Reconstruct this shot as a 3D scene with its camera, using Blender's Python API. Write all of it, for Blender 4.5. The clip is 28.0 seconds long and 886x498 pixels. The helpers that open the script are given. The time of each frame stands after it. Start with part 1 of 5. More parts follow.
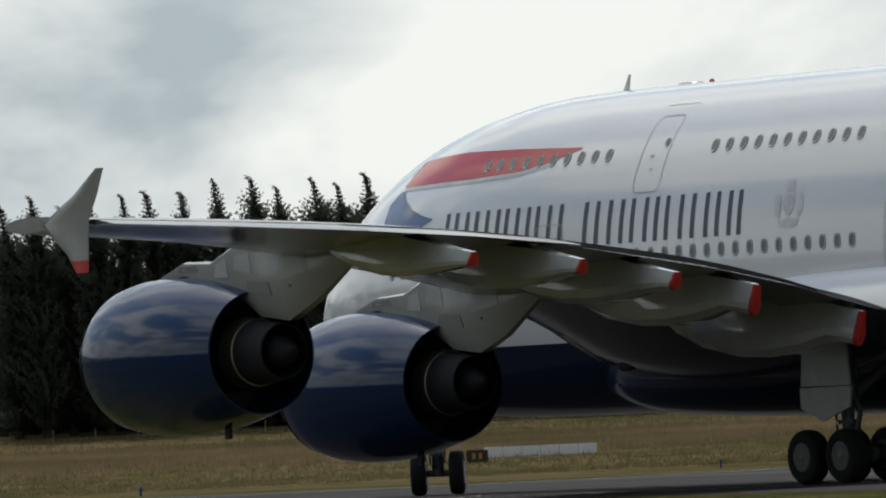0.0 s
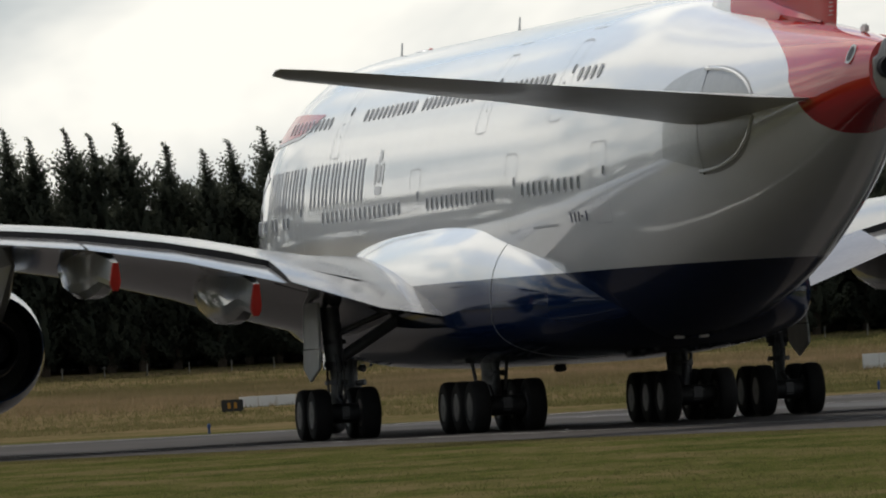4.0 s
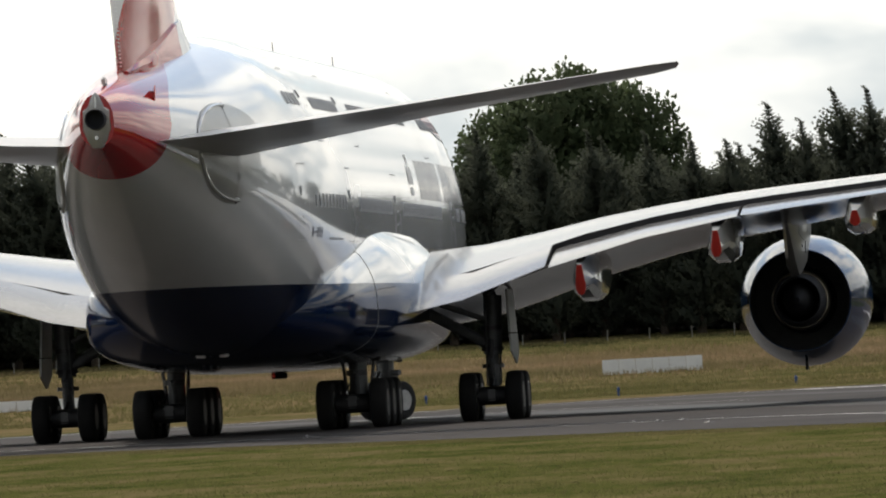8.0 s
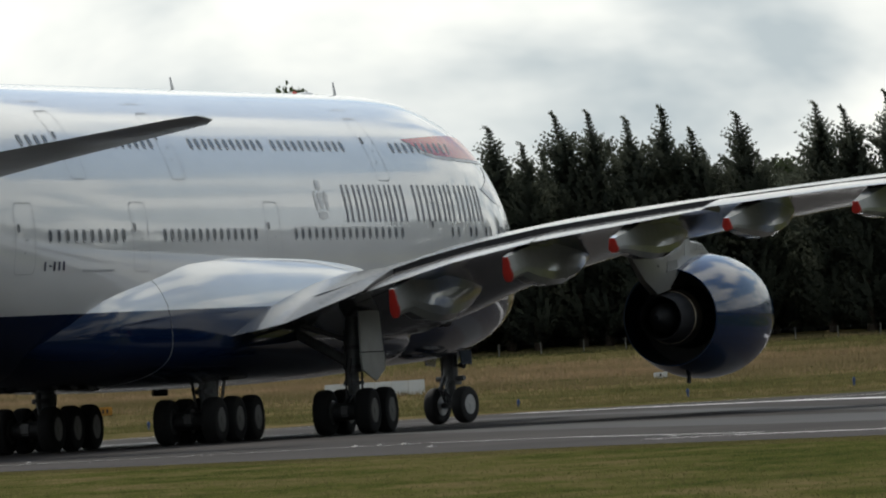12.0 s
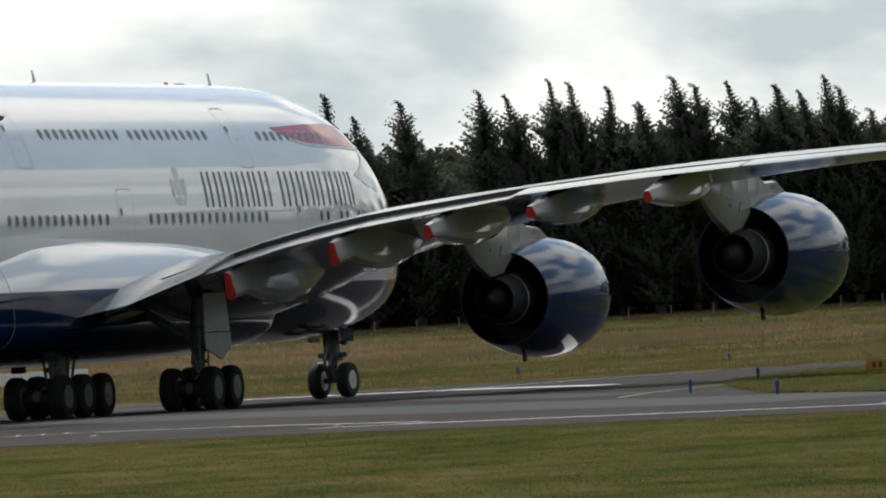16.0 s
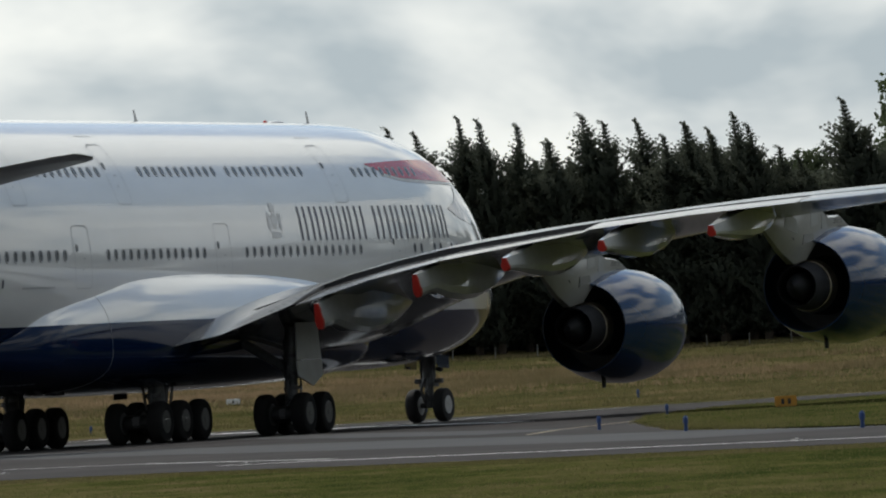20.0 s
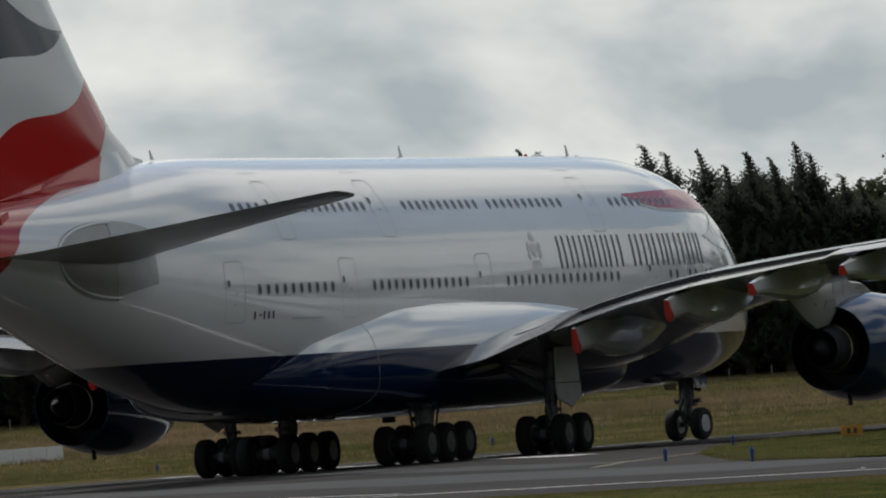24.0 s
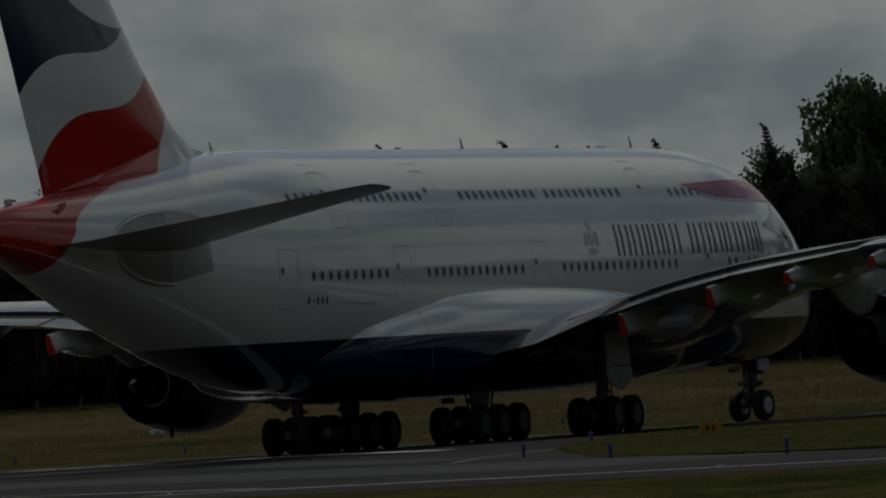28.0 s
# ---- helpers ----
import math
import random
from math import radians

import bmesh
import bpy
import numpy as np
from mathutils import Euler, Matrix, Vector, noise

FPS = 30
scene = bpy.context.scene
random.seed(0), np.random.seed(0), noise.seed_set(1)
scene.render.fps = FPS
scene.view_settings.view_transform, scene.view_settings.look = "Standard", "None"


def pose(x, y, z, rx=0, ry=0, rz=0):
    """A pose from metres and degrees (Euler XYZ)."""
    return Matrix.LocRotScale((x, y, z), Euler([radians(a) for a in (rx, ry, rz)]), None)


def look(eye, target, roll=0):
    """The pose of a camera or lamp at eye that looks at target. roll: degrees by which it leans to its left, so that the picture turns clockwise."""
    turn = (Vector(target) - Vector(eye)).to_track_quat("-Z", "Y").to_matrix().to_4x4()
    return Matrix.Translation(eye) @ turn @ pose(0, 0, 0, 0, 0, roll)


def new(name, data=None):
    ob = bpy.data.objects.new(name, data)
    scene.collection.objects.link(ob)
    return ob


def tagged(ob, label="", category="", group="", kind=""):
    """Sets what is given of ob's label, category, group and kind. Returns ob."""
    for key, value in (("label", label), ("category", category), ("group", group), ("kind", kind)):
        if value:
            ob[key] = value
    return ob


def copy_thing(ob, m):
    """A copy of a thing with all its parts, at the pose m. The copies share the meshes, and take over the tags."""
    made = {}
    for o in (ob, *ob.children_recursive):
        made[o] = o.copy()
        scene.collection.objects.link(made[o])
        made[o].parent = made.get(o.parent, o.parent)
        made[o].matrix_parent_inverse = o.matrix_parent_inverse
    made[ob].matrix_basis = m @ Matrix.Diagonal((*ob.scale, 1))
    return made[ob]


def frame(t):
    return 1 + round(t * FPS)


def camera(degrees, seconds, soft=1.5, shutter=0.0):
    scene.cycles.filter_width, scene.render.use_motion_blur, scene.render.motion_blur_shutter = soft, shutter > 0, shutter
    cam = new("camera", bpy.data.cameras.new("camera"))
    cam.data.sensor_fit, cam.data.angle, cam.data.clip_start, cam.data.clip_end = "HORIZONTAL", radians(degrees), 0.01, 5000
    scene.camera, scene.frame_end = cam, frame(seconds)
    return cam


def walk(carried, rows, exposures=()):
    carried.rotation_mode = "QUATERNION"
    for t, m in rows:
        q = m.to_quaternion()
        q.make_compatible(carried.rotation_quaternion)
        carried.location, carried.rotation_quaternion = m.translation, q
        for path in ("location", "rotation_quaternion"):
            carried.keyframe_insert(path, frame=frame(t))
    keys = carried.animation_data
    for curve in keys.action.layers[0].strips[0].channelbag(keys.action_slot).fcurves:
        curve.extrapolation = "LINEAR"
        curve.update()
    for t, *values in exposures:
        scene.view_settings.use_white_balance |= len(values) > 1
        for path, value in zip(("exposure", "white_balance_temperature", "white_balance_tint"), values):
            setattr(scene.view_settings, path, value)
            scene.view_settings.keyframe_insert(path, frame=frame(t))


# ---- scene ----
from itertools import accumulate

cam = camera(5.427, 28.0, soft=2.0)
EYE = (0.0, 0.0, 1.545)
# seconds, pan to the right, tilt up, lean (degrees)
VIEW = (
    (0.0, -4.143, 1.172, 2.56), (0.5, -3.820, 1.005, 2.74), (1.0, -3.732, 0.978, 2.91), (1.5, -3.293, 1.034, 2.90),
    (2.0, -3.404, 1.018, 3.04), (2.5, -3.141, 1.036, 3.13), (3.0, -3.049, 0.994, 3.21), (3.5, -2.844, 0.899, 3.20),
    (4.0, -2.649, 0.783, 3.12), (4.5, -2.434, 0.840, 3.18), (6.5, -1.844, 0.670, 3.00), (7.0, -1.710, 0.720, 3.16),
    (7.5, -1.455, 0.741, 3.21), (8.0, -1.056, 0.735, 3.11), (8.5, -0.543, 0.734, 3.10), (9.0, -0.384, 0.469, 3.24),
    (9.5, -0.265, 0.224, 3.27), (10.0, -0.122, 0.262, 3.53), (10.5, 0.064, 0.561, 3.58), (11.0, 0.281, 0.766, 3.41),
    (11.5, 0.541, 0.804, 3.29), (12.0, 0.655, 0.791, 3.41), (12.5, 0.981, 0.867, 3.37), (13.0, 1.464, 0.614, 3.29),
    (13.5, 1.641, 0.648, 3.19), (15.5, 2.700, 0.654, 3.32), (16.0, 2.708, 0.604, 3.40), (16.5, 2.847, 0.666, 3.43),
    (17.0, 2.959, 0.715, 3.32), (17.5, 3.140, 0.749, 3.27), (18.0, 3.156, 0.760, 3.41), (18.5, 3.281, 0.772, 3.47),
    (19.0, 3.424, 0.843, 3.52), (19.5, 3.457, 0.904, 3.57), (20.0, 3.280, 0.798, 3.46), (20.5, 3.299, 0.851, 3.47),
    (21.0, 3.125, 0.931, 3.70), (21.5, 3.086, 0.970, 3.56), (22.0, 3.045, 1.030, 3.48), (22.5, 3.027, 1.064, 3.63),
    (24.5, 2.888, 1.003, 4.23), (25.0, 2.915, 0.919, 4.19), (25.5, 3.360, 0.910, 4.11), (26.0, 3.426, 0.943, 4.13),
    (26.5, 3.531, 0.911, 4.06), (27.0, 3.309, 0.888, 3.97), (27.5, 3.645, 0.914, 3.92), (28.0, 3.761, 0.943, 3.86),
)
# seconds, place of the main gear on the ground (m), heading to the right of +y (degrees)
TAXI = (
    (0.0, -2.18, 242.94, -37.25), (0.5, -3.33, 244.56, -34.46), (1.0, -4.36, 246.18, -31.76), (1.5, -5.34, 247.83, -28.96),
    (2.0, -6.23, 249.52, -26.09), (2.5, -7.05, 251.23, -23.15), (3.0, -7.74, 252.94, -20.40), (3.5, -8.39, 254.66, -17.54),
    (4.0, -8.87, 256.38, -14.79), (4.5, -9.33, 258.10, -11.94), (6.5, -10.25, 265.55, -2.43), (7.0, -10.20, 267.46, -0.11),
    (7.5, -10.10, 269.39, 2.25), (8.0, -9.92, 271.36, 4.59), (8.5, -9.61, 273.37, 6.88), (9.0, -9.21, 275.42, 9.07),
    (9.5, -8.76, 277.50, 11.10), (10.0, -8.30, 279.59, 12.93), (10.5, -7.75, 281.68, 14.57), (11.0, -7.06, 283.77, 16.03),
    (11.5, -6.32, 285.85, 17.40), (12.0, -5.60, 287.90, 18.49), (12.5, -4.85, 289.90, 19.37), (13.0, -4.08, 291.88, 20.10),
    (13.5, -3.33, 293.83, 20.67), (15.5, -0.28, 301.02, 22.12), (16.0, 0.44, 302.77, 22.38), (16.5, 1.18, 304.52, 22.66),
    (17.0, 1.94, 306.27, 22.97), (17.5, 2.74, 308.04, 23.26), (18.0, 3.53, 309.84, 23.53), (18.5, 4.38, 311.66, 23.73),
    (19.0, 5.25, 313.51, 23.92), (19.5, 6.11, 315.39, 24.06), (20.0, 7.02, 317.28, 24.17), (20.5, 7.90, 319.19, 24.27),
    (21.0, 8.79, 321.10, 24.41), (21.5, 9.75, 323.00, 24.57), (22.0, 10.69, 324.90, 24.75), (22.5, 11.60, 326.80, 24.92),
    (24.5, 15.62, 334.22, 25.98), (25.0, 16.64, 335.94, 26.24), (25.5, 17.64, 337.63, 26.56), (26.0, 18.64, 339.31, 26.94),
    (26.5, 19.63, 340.96, 27.28), (27.0, 20.63, 342.60, 27.64), (27.5, 21.63, 344.22, 27.95), (28.0, 22.63, 345.84, 28.22),
)


def aim(pan, tilt, lean):
    a, b = radians(pan), radians(tilt)
    way = Vector((math.sin(a) * math.cos(b), math.cos(a) * math.cos(b), math.sin(b)))
    return look(EYE, Vector(EYE) + way * 100, -lean)


walk(cam, [(t, aim(p, e, r)) for t, p, e, r in VIEW],
     ((0.0, -0.31, 6250, 8), (3.0, -0.36, 6350, 8), (4.0, -0.17, 6600, 10), (5.5, 0.15, 6700, 11), (7.0, 0.48, 6700, 11), (7.9, 0.35, 6750, 11), (9.0, 0.2, 6700, 10), (9.6, 0.53, 6650, 10), (10.1, 0.75, 6600, 10), (10.7, 0.5, 6500, 9), (11.3, 0.1, 6450, 8), (13.0, -0.05, 6400, 8), (16.0, 0.1, 6450, 8),
      (18.0, -0.1, 6350, 8), (20.0, -0.2, 6300, 8), (22.0, -0.45, 6300, 8), (25.0, -0.4, 6450, 9), (27.1, -0.35, 6500, 9), (28.0, -2.2, 6350, 8)))

# ---- sky and sun ----
SUN_AZ, SUN_EL = -20.0, 52.0
world = bpy.data.worlds.new("sky")
scene.world = world
world.use_nodes = True
wt = world.node_tree
wt.nodes.clear()


def wnode(kind, **values):
    n = wt.nodes.new(kind)
    for k, v in values.items():
        n.inputs[k].default_value = v
    return n


def wlink(a, i, b, j):
    wt.links.new(a.outputs[i], b.inputs[j])


sky = wt.nodes.new("ShaderNodeTexSky")
sky.sky_type = "NISHITA"
sky.sun_disc = False
sky.sun_elevation = radians(SUN_EL)
sky.sun_rotation = radians(SUN_AZ)
sky_gain = wnode("ShaderNodeMix")
sky_gain.data_type, sky_gain.blend_type = "RGBA", "MULTIPLY"
sky_gain.inputs[0].default_value = 1.0
sky_gain.inputs[7].default_value = (0.100, 0.099, 0.094, 1)
wlink(sky, 0, sky_gain, 6)
coord = wt.nodes.new("ShaderNodeTexCoord")
split = wt.nodes.new("ShaderNodeSeparateXYZ")
wlink(coord, "Generated", split, 0)
lift = wt.nodes.new("ShaderNodeMath")
lift.operation = "MAXIMUM"
lift.inputs[1].default_value = 0.0
wlink(split, 2, lift, 0)
lift2 = wt.nodes.new("ShaderNodeMath")
lift2.inputs[1].default_value = 0.55
wlink(lift, 0, lift2, 0)
flat = wt.nodes.new("ShaderNodeCombineXYZ")
for axis in (0, 1):
    over = wt.nodes.new("ShaderNodeMath")
    over.operation = "DIVIDE"
    wlink(split, axis, over, 0)
    wlink(lift2, 0, over, 1)
    wlink(over, 0, flat, axis)
broad = wnode("ShaderNodeTexNoise", Scale=11.0, Detail=5.0, Roughness=0.5, Distortion=0.2)
wlink(flat, 0, broad, "Vector")
# overhead the cloud breaks into large heaps with blue between
heaps = wnode("ShaderNodeTexNoise", Scale=3.6, Detail=7.0, Roughness=0.52, Distortion=0.35)
wlink(flat, 0, heaps, "Vector")
high = wnode("ShaderNodeMapRange")
high.interpolation_type = "SMOOTHSTEP"
for i, v in ((1, 0.10), (2, 0.30), (3, 0.0), (4, 1.0)):
    high.inputs[i].default_value = v
wlink(split, 2, high, 0)
mass = wt.nodes.new("ShaderNodeMix")
wlink(high, 0, mass, 0)
wlink(broad, 0, mass, 2)
wlink(heaps, 0, mass, 3)
cover = wt.nodes.new("ShaderNodeValToRGB")
cover.color_ramp.elements[0].position, cover.color_ramp.elements[0].color = 0.40, (0.50, 0.56, 0.59, 1)
cover.color_ramp.elements[1].position, cover.color_ramp.elements[1].color = 0.61, (1.08, 1.07, 1.0, 1)
mid = cover.color_ramp.elements.new(0.5)
mid.color = (0.82, 0.84, 0.82, 1)
wlink(mass, 0, cover, 0)
low_cloud = wnode("ShaderNodeMapRange")
for i, v in ((1, 0.05), (2, 0.24), (3, 0.2), (4, -0.03)):
    low_cloud.inputs[i].default_value = v
wlink(split, 2, low_cloud, 0)
thick = wt.nodes.new("ShaderNodeMath")
wlink(mass, 0, thick, 0)
wlink(low_cloud, 0, thick, 1)
dense = wnode("ShaderNodeMapRange")
for i, v in ((1, 0.44), (2, 0.52), (3, 0.06), (4, 0.97)):
    dense.inputs[i].default_value = v
wlink(thick, 0, dense, 0)
veil = wnode("ShaderNodeMix")
veil.data_type = "RGBA"
wlink(dense, 0, veil, 0)
wlink(sky_gain, 2, veil, 6)
wlink(cover, 0, veil, 7)
# the cloud is brighter towards the sun
a, e = radians(SUN_AZ), radians(SUN_EL)
toward = wt.nodes.new("ShaderNodeVectorMath")
toward.operation = "DOT_PRODUCT"
toward.inputs[1].default_value = (math.sin(a) * math.cos(e), math.cos(a) * math.cos(e), math.sin(e))
wlink(coord, "Generated", toward, 0)
near_sun = wnode("ShaderNodeMapRange")
near_sun.interpolation_type = "SMOOTHSTEP"
for i, v in ((1, -0.6), (2, 0.95), (3, 0.45), (4, 1.15)):
    near_sun.inputs[i].default_value = v
wlink(toward, "Value", near_sun, 0)
back = wnode("ShaderNodeBackground")
wlink(veil, 2, back, 0)
# an overcast sky is brightest overhead
zenith = wnode("ShaderNodeMath")
zenith.operation = "MULTIPLY_ADD"
zenith.inputs[1].default_value, zenith.inputs[2].default_value = 0.14, 1.0
wlink(high, 0, zenith, 0)
glow = wnode("ShaderNodeMath")
glow.operation = "MULTIPLY"
wlink(near_sun, 0, glow, 0)
wlink(zenith, 0, glow, 1)
wlink(glow, 0, back, 1)
wout = wt.nodes.new("ShaderNodeOutputWorld")
wlink(back, 0, wout, 0)

sun = new("sun", bpy.data.lights.new("sun", "SUN"))
sun.data.energy, sun.data.angle, sun.data.color = 2.6, radians(2.0), (1.0, 0.95, 0.87)
a, e = radians(SUN_AZ), radians(SUN_EL)
sun.matrix_basis = look((0, 0, 60), Vector((0, 0, 60)) - Vector((math.sin(a) * math.cos(e), math.cos(a) * math.cos(e), math.sin(e))))


# ---- materials ----
def material(name, colour, rough=0.5, metal=0.0, vary=0.15, scale=3.0, bump=0.0, coat=0.0, space="Object", stretch=(1, 1, 1)):
    m = bpy.data.materials.new(name)
    m.use_nodes = True
    nt = m.node_tree
    b = nt.nodes["Principled BSDF"]
    b.inputs["Roughness"].default_value, b.inputs["Metallic"].default_value = rough, metal
    b.inputs["Coat Weight"].default_value, b.inputs["Coat Roughness"].default_value = coat, 0.04
    tc = nt.nodes.new("ShaderNodeTexCoord")
    mp = nt.nodes.new("ShaderNodeMapping")
    mp.inputs["Scale"].default_value = stretch
    nt.links.new(tc.outputs[space], mp.inputs[0])
    n = nt.nodes.new("ShaderNodeTexNoise")
    n.inputs["Scale"].default_value, n.inputs["Detail"].default_value = scale, 8
    nt.links.new(mp.outputs[0], n.inputs["Vector"])
    n2 = nt.nodes.new("ShaderNodeTexNoise")
    n2.inputs["Scale"].default_value, n2.inputs["Detail"].default_value = scale * 9.3, 4
    nt.links.new(mp.outputs[0], n2.inputs["Vector"])
    mx = nt.nodes.new("ShaderNodeMath")
    mx.operation = "MULTIPLY_ADD"
    mx.inputs[1].default_value, mx.inputs[2].default_value = 0.45, 0.0
    nt.links.new(n2.outputs[0], mx.inputs[0])
    ad = nt.nodes.new("ShaderNodeMath")
    nt.links.new(n.outputs[0], ad.inputs[0])
    nt.links.new(mx.outputs[0], ad.inputs[1])
    ramp = nt.nodes.new("ShaderNodeValToRGB")
    ramp.color_ramp.elements[0].position, ramp.color_ramp.elements[1].position = 0.45, 1.0
    ramp.color_ramp.elements[0].color = (*[c * (1 - vary) for c in colour], 1)
    ramp.color_ramp.elements[1].color = (*[min(1, c * (1 + vary)) for c in colour], 1)
    nt.links.new(ad.outputs[0], ramp.inputs[0])
    nt.links.new(ramp.outputs[0], b.inputs["Base Color"])
    if bump:
        bp = nt.nodes.new("ShaderNodeBump")
        bp.inputs["Strength"].default_value, bp.inputs["Distance"].default_value = min(1, bump * 4), bump
        nt.links.new(ad.outputs[0], bp.inputs["Height"])
        nt.links.new(bp.outputs[0], b.inputs["Normal"])
    return m


class Paint:
    """Livery paint: base colour chosen by place on the airframe (local x forward, z up)."""

    def __init__(self, name, rough=0.16, coat=0.6):
        self.m = bpy.data.materials.new(name)
        self.m.use_nodes = True
        self.nt = self.m.node_tree
        self.b = self.nt.nodes["Principled BSDF"]
        self.b.inputs["Roughness"].default_value = rough
        self.b.inputs["Coat Weight"].default_value = coat
        self.b.inputs["Specular IOR Level"].default_value = 0.45
        self.b.inputs["Coat Roughness"].default_value = 0.03
        self.b.inputs["IOR"].default_value = 1.5
        tc = self.nt.nodes.new("ShaderNodeTexCoord")
        self.tc = tc
        sep = self.nt.nodes.new("ShaderNodeSeparateXYZ")
        self.nt.links.new(tc.outputs["Object"], sep.inputs[0])
        self.x, self.y, self.z = sep.outputs

    def f(self, op, a, b=None, c=None):
        n = self.nt.nodes.new("ShaderNodeMath")
        n.operation = op
        for i, v in enumerate((a, b, c)):
            if v is None:
                continue
            if isinstance(v, (int, float)):
                n.inputs[i].default_value = v
            else:
                self.nt.links.new(v, n.inputs[i])
        return n.outputs[0]

    def mix(self, fac, a, b):
        n = self.nt.nodes.new("ShaderNodeMix")
        n.data_type = "RGBA"
        self.nt.links.new(fac, n.inputs[0])
        for i, v in ((6, a), (7, b)):
            if isinstance(v, tuple):
                n.inputs[i].default_value = (*v, 1)
            else:
                self.nt.links.new(v, n.inputs[i])
        return n.outputs[2]

    def done(self, colour, ripple=0.12):
        n = self.nt.nodes.new("ShaderNodeTexNoise")
        n.inputs["Scale"].default_value, n.inputs["Detail"].default_value = 1.3, 8
        mp = self.nt.nodes.new("ShaderNodeMapping")
        mp.inputs["Scale"].default_value = (0.25, 1, 1)
        self.nt.links.new(self.tc.outputs["Object"], mp.inputs[0])
        self.nt.links.new(mp.outputs[0], n.inputs["Vector"])
        dirt = self.f("MULTIPLY_ADD", n.outputs[0], 0.16, 0.88)
        s = self.nt.nodes.new("ShaderNodeMix")
        s.data_type, s.blend_type = "RGBA", "MULTIPLY"
        s.inputs[0].default_value = 1
        self.nt.links.new(colour, s.inputs[6])
        cb = self.nt.nodes.new("ShaderNodeCombineColor")
        for i in range(3):
            self.nt.links.new(dirt, cb.inputs[i])
        self.nt.links.new(cb.outputs[0], s.inputs[7])
        self.nt.links.new(s.outputs[2], self.b.inputs["Base Color"])
        r = self.f("MULTIPLY_ADD", n.outputs[0], 0.10, 0.05)
        self.nt.links.new(r, self.b.inputs["Roughness"])
        wave = self.nt.nodes.new("ShaderNodeTexNoise")
        wave.inputs["Scale"].default_value = 0.55
        wm = self.nt.nodes.new("ShaderNodeMapping")
        wm.inputs["Scale"].default_value = (1.2, 0.3, 0.45)
        self.nt.links.new(self.tc.outputs["Object"], wm.inputs[0])
        self.nt.links.new(wm.outputs[0], wave.inputs["Vector"])
        bp = self.nt.nodes.new("ShaderNodeBump")
        bp.inputs["Strength"].default_value, bp.inputs["Distance"].default_value = ripple, 0.02
        self.nt.links.new(wave.outputs[0], bp.inputs["Height"])
        self.nt.links.new(bp.outputs[0], self.b.inputs["Normal"])
        self.nt.links.new(bp.outputs[0], self.b.inputs["Coat Normal"])
        return self.m


OX = 33.58  # the airframe's x = 0 lies this far ahead of the main gear
WHITE, NAVY, RED = (0.74, 0.75, 0.76), (0.004, 0.013, 0.045), (0.46, 0.014, 0.014)

p = Paint("fuselage_paint")
low = p.f("LESS_THAN", p.z, 4.05)
col = p.mix(low, WHITE, NAVY)
over = p.f("MAXIMUM", p.f("SUBTRACT", p.z, 8.2), 0.0)
edge = p.f("MULTIPLY_ADD", p.f("MULTIPLY", over, over), 1.75, OX - 66.15)
edge = p.f("SUBTRACT", edge, p.f("MAXIMUM", p.f("SUBTRACT", 8.2, p.z), 0.0))
col = p.mix(p.f("LESS_THAN", p.x, edge), col, RED)
p.nt.links.new(p.f("MULTIPLY_ADD", low, -0.5, 0.6), p.b.inputs["Coat Weight"])
p.nt.links.new(p.f("MULTIPLY_ADD", low, -0.25, 0.45), p.b.inputs["Specular IOR Level"])
FUSELAGE = p.done(col)

p = Paint("fin_paint", coat=0.08)
u = p.f("ADD", p.x, 66.0 - OX)
u1 = p.f("SUBTRACT", u, 4.3)
b1 = p.f("ADD", p.f("MULTIPLY_ADD", u1, 0.06, 12.38), p.f("MULTIPLY", p.f("MULTIPLY", u1, u1), p.f("MULTIPLY", u1, 0.022)))
u2 = p.f("SUBTRACT", u, 3.0)
b2 = p.f("ADD", p.f("MULTIPLY_ADD", u2, 0.02, 14.33), p.f("MULTIPLY", p.f("MULTIPLY", u2, u2), p.f("MULTIPLY", u2, 0.02)))
u3 = p.f("SUBTRACT", u, 6.0)
b3 = p.f("MULTIPLY_ADD", p.f("MULTIPLY", u3, u3), 0.068, 15.22)
col = p.mix(p.f("LESS_THAN", p.z, b1), WHITE, RED)
front = p.f("MULTIPLY_ADD", p.f("ABSOLUTE", p.f("SUBTRACT", p.z, 12.4)), -0.9, OX - 56.45)
col = p.mix(p.f("GREATER_THAN", p.x, front), col, WHITE)
navy = p.f("MULTIPLY", p.f("GREATER_THAN", p.z, b2), p.f("LESS_THAN", p.z, b3))
col = p.mix(navy, col, NAVY)
FIN = p.done(col)

p = Paint("ribbon_paint", coat=0.05)
RIBBON = p.done(p.mix(p.f("LESS_THAN", p.z, 0.0), RED, RED))
RIBBONNAVY = Paint("ribbon_navy_paint")
RIBBONNAVY = RIBBONNAVY.done(RIBBONNAVY.mix(RIBBONNAVY.f("LESS_THAN", RIBBONNAVY.z, -9.0), (0.006, 0.03, 0.12), (0.006, 0.03, 0.12)))
NAVYPAINT = Paint("navy_paint")
NAVYPAINT = NAVYPAINT.done(NAVYPAINT.mix(NAVYPAINT.f("LESS_THAN", NAVYPAINT.z, -9.0), NAVY, NAVY))
COWL = Paint("cowl_paint", coat=0.0)
COWL.b.inputs["Specular IOR Level"].default_value = 0.4
COWL = COWL.done(COWL.mix(COWL.f("LESS_THAN", COWL.z, -9.0), (0.0015, 0.020, 0.075), (0.0015, 0.020, 0.075)), 0.0)
LETTER = material("lettering_navy", (0.008, 0.013, 0.055), 0.3, 0.0, 0.2, 2.0)
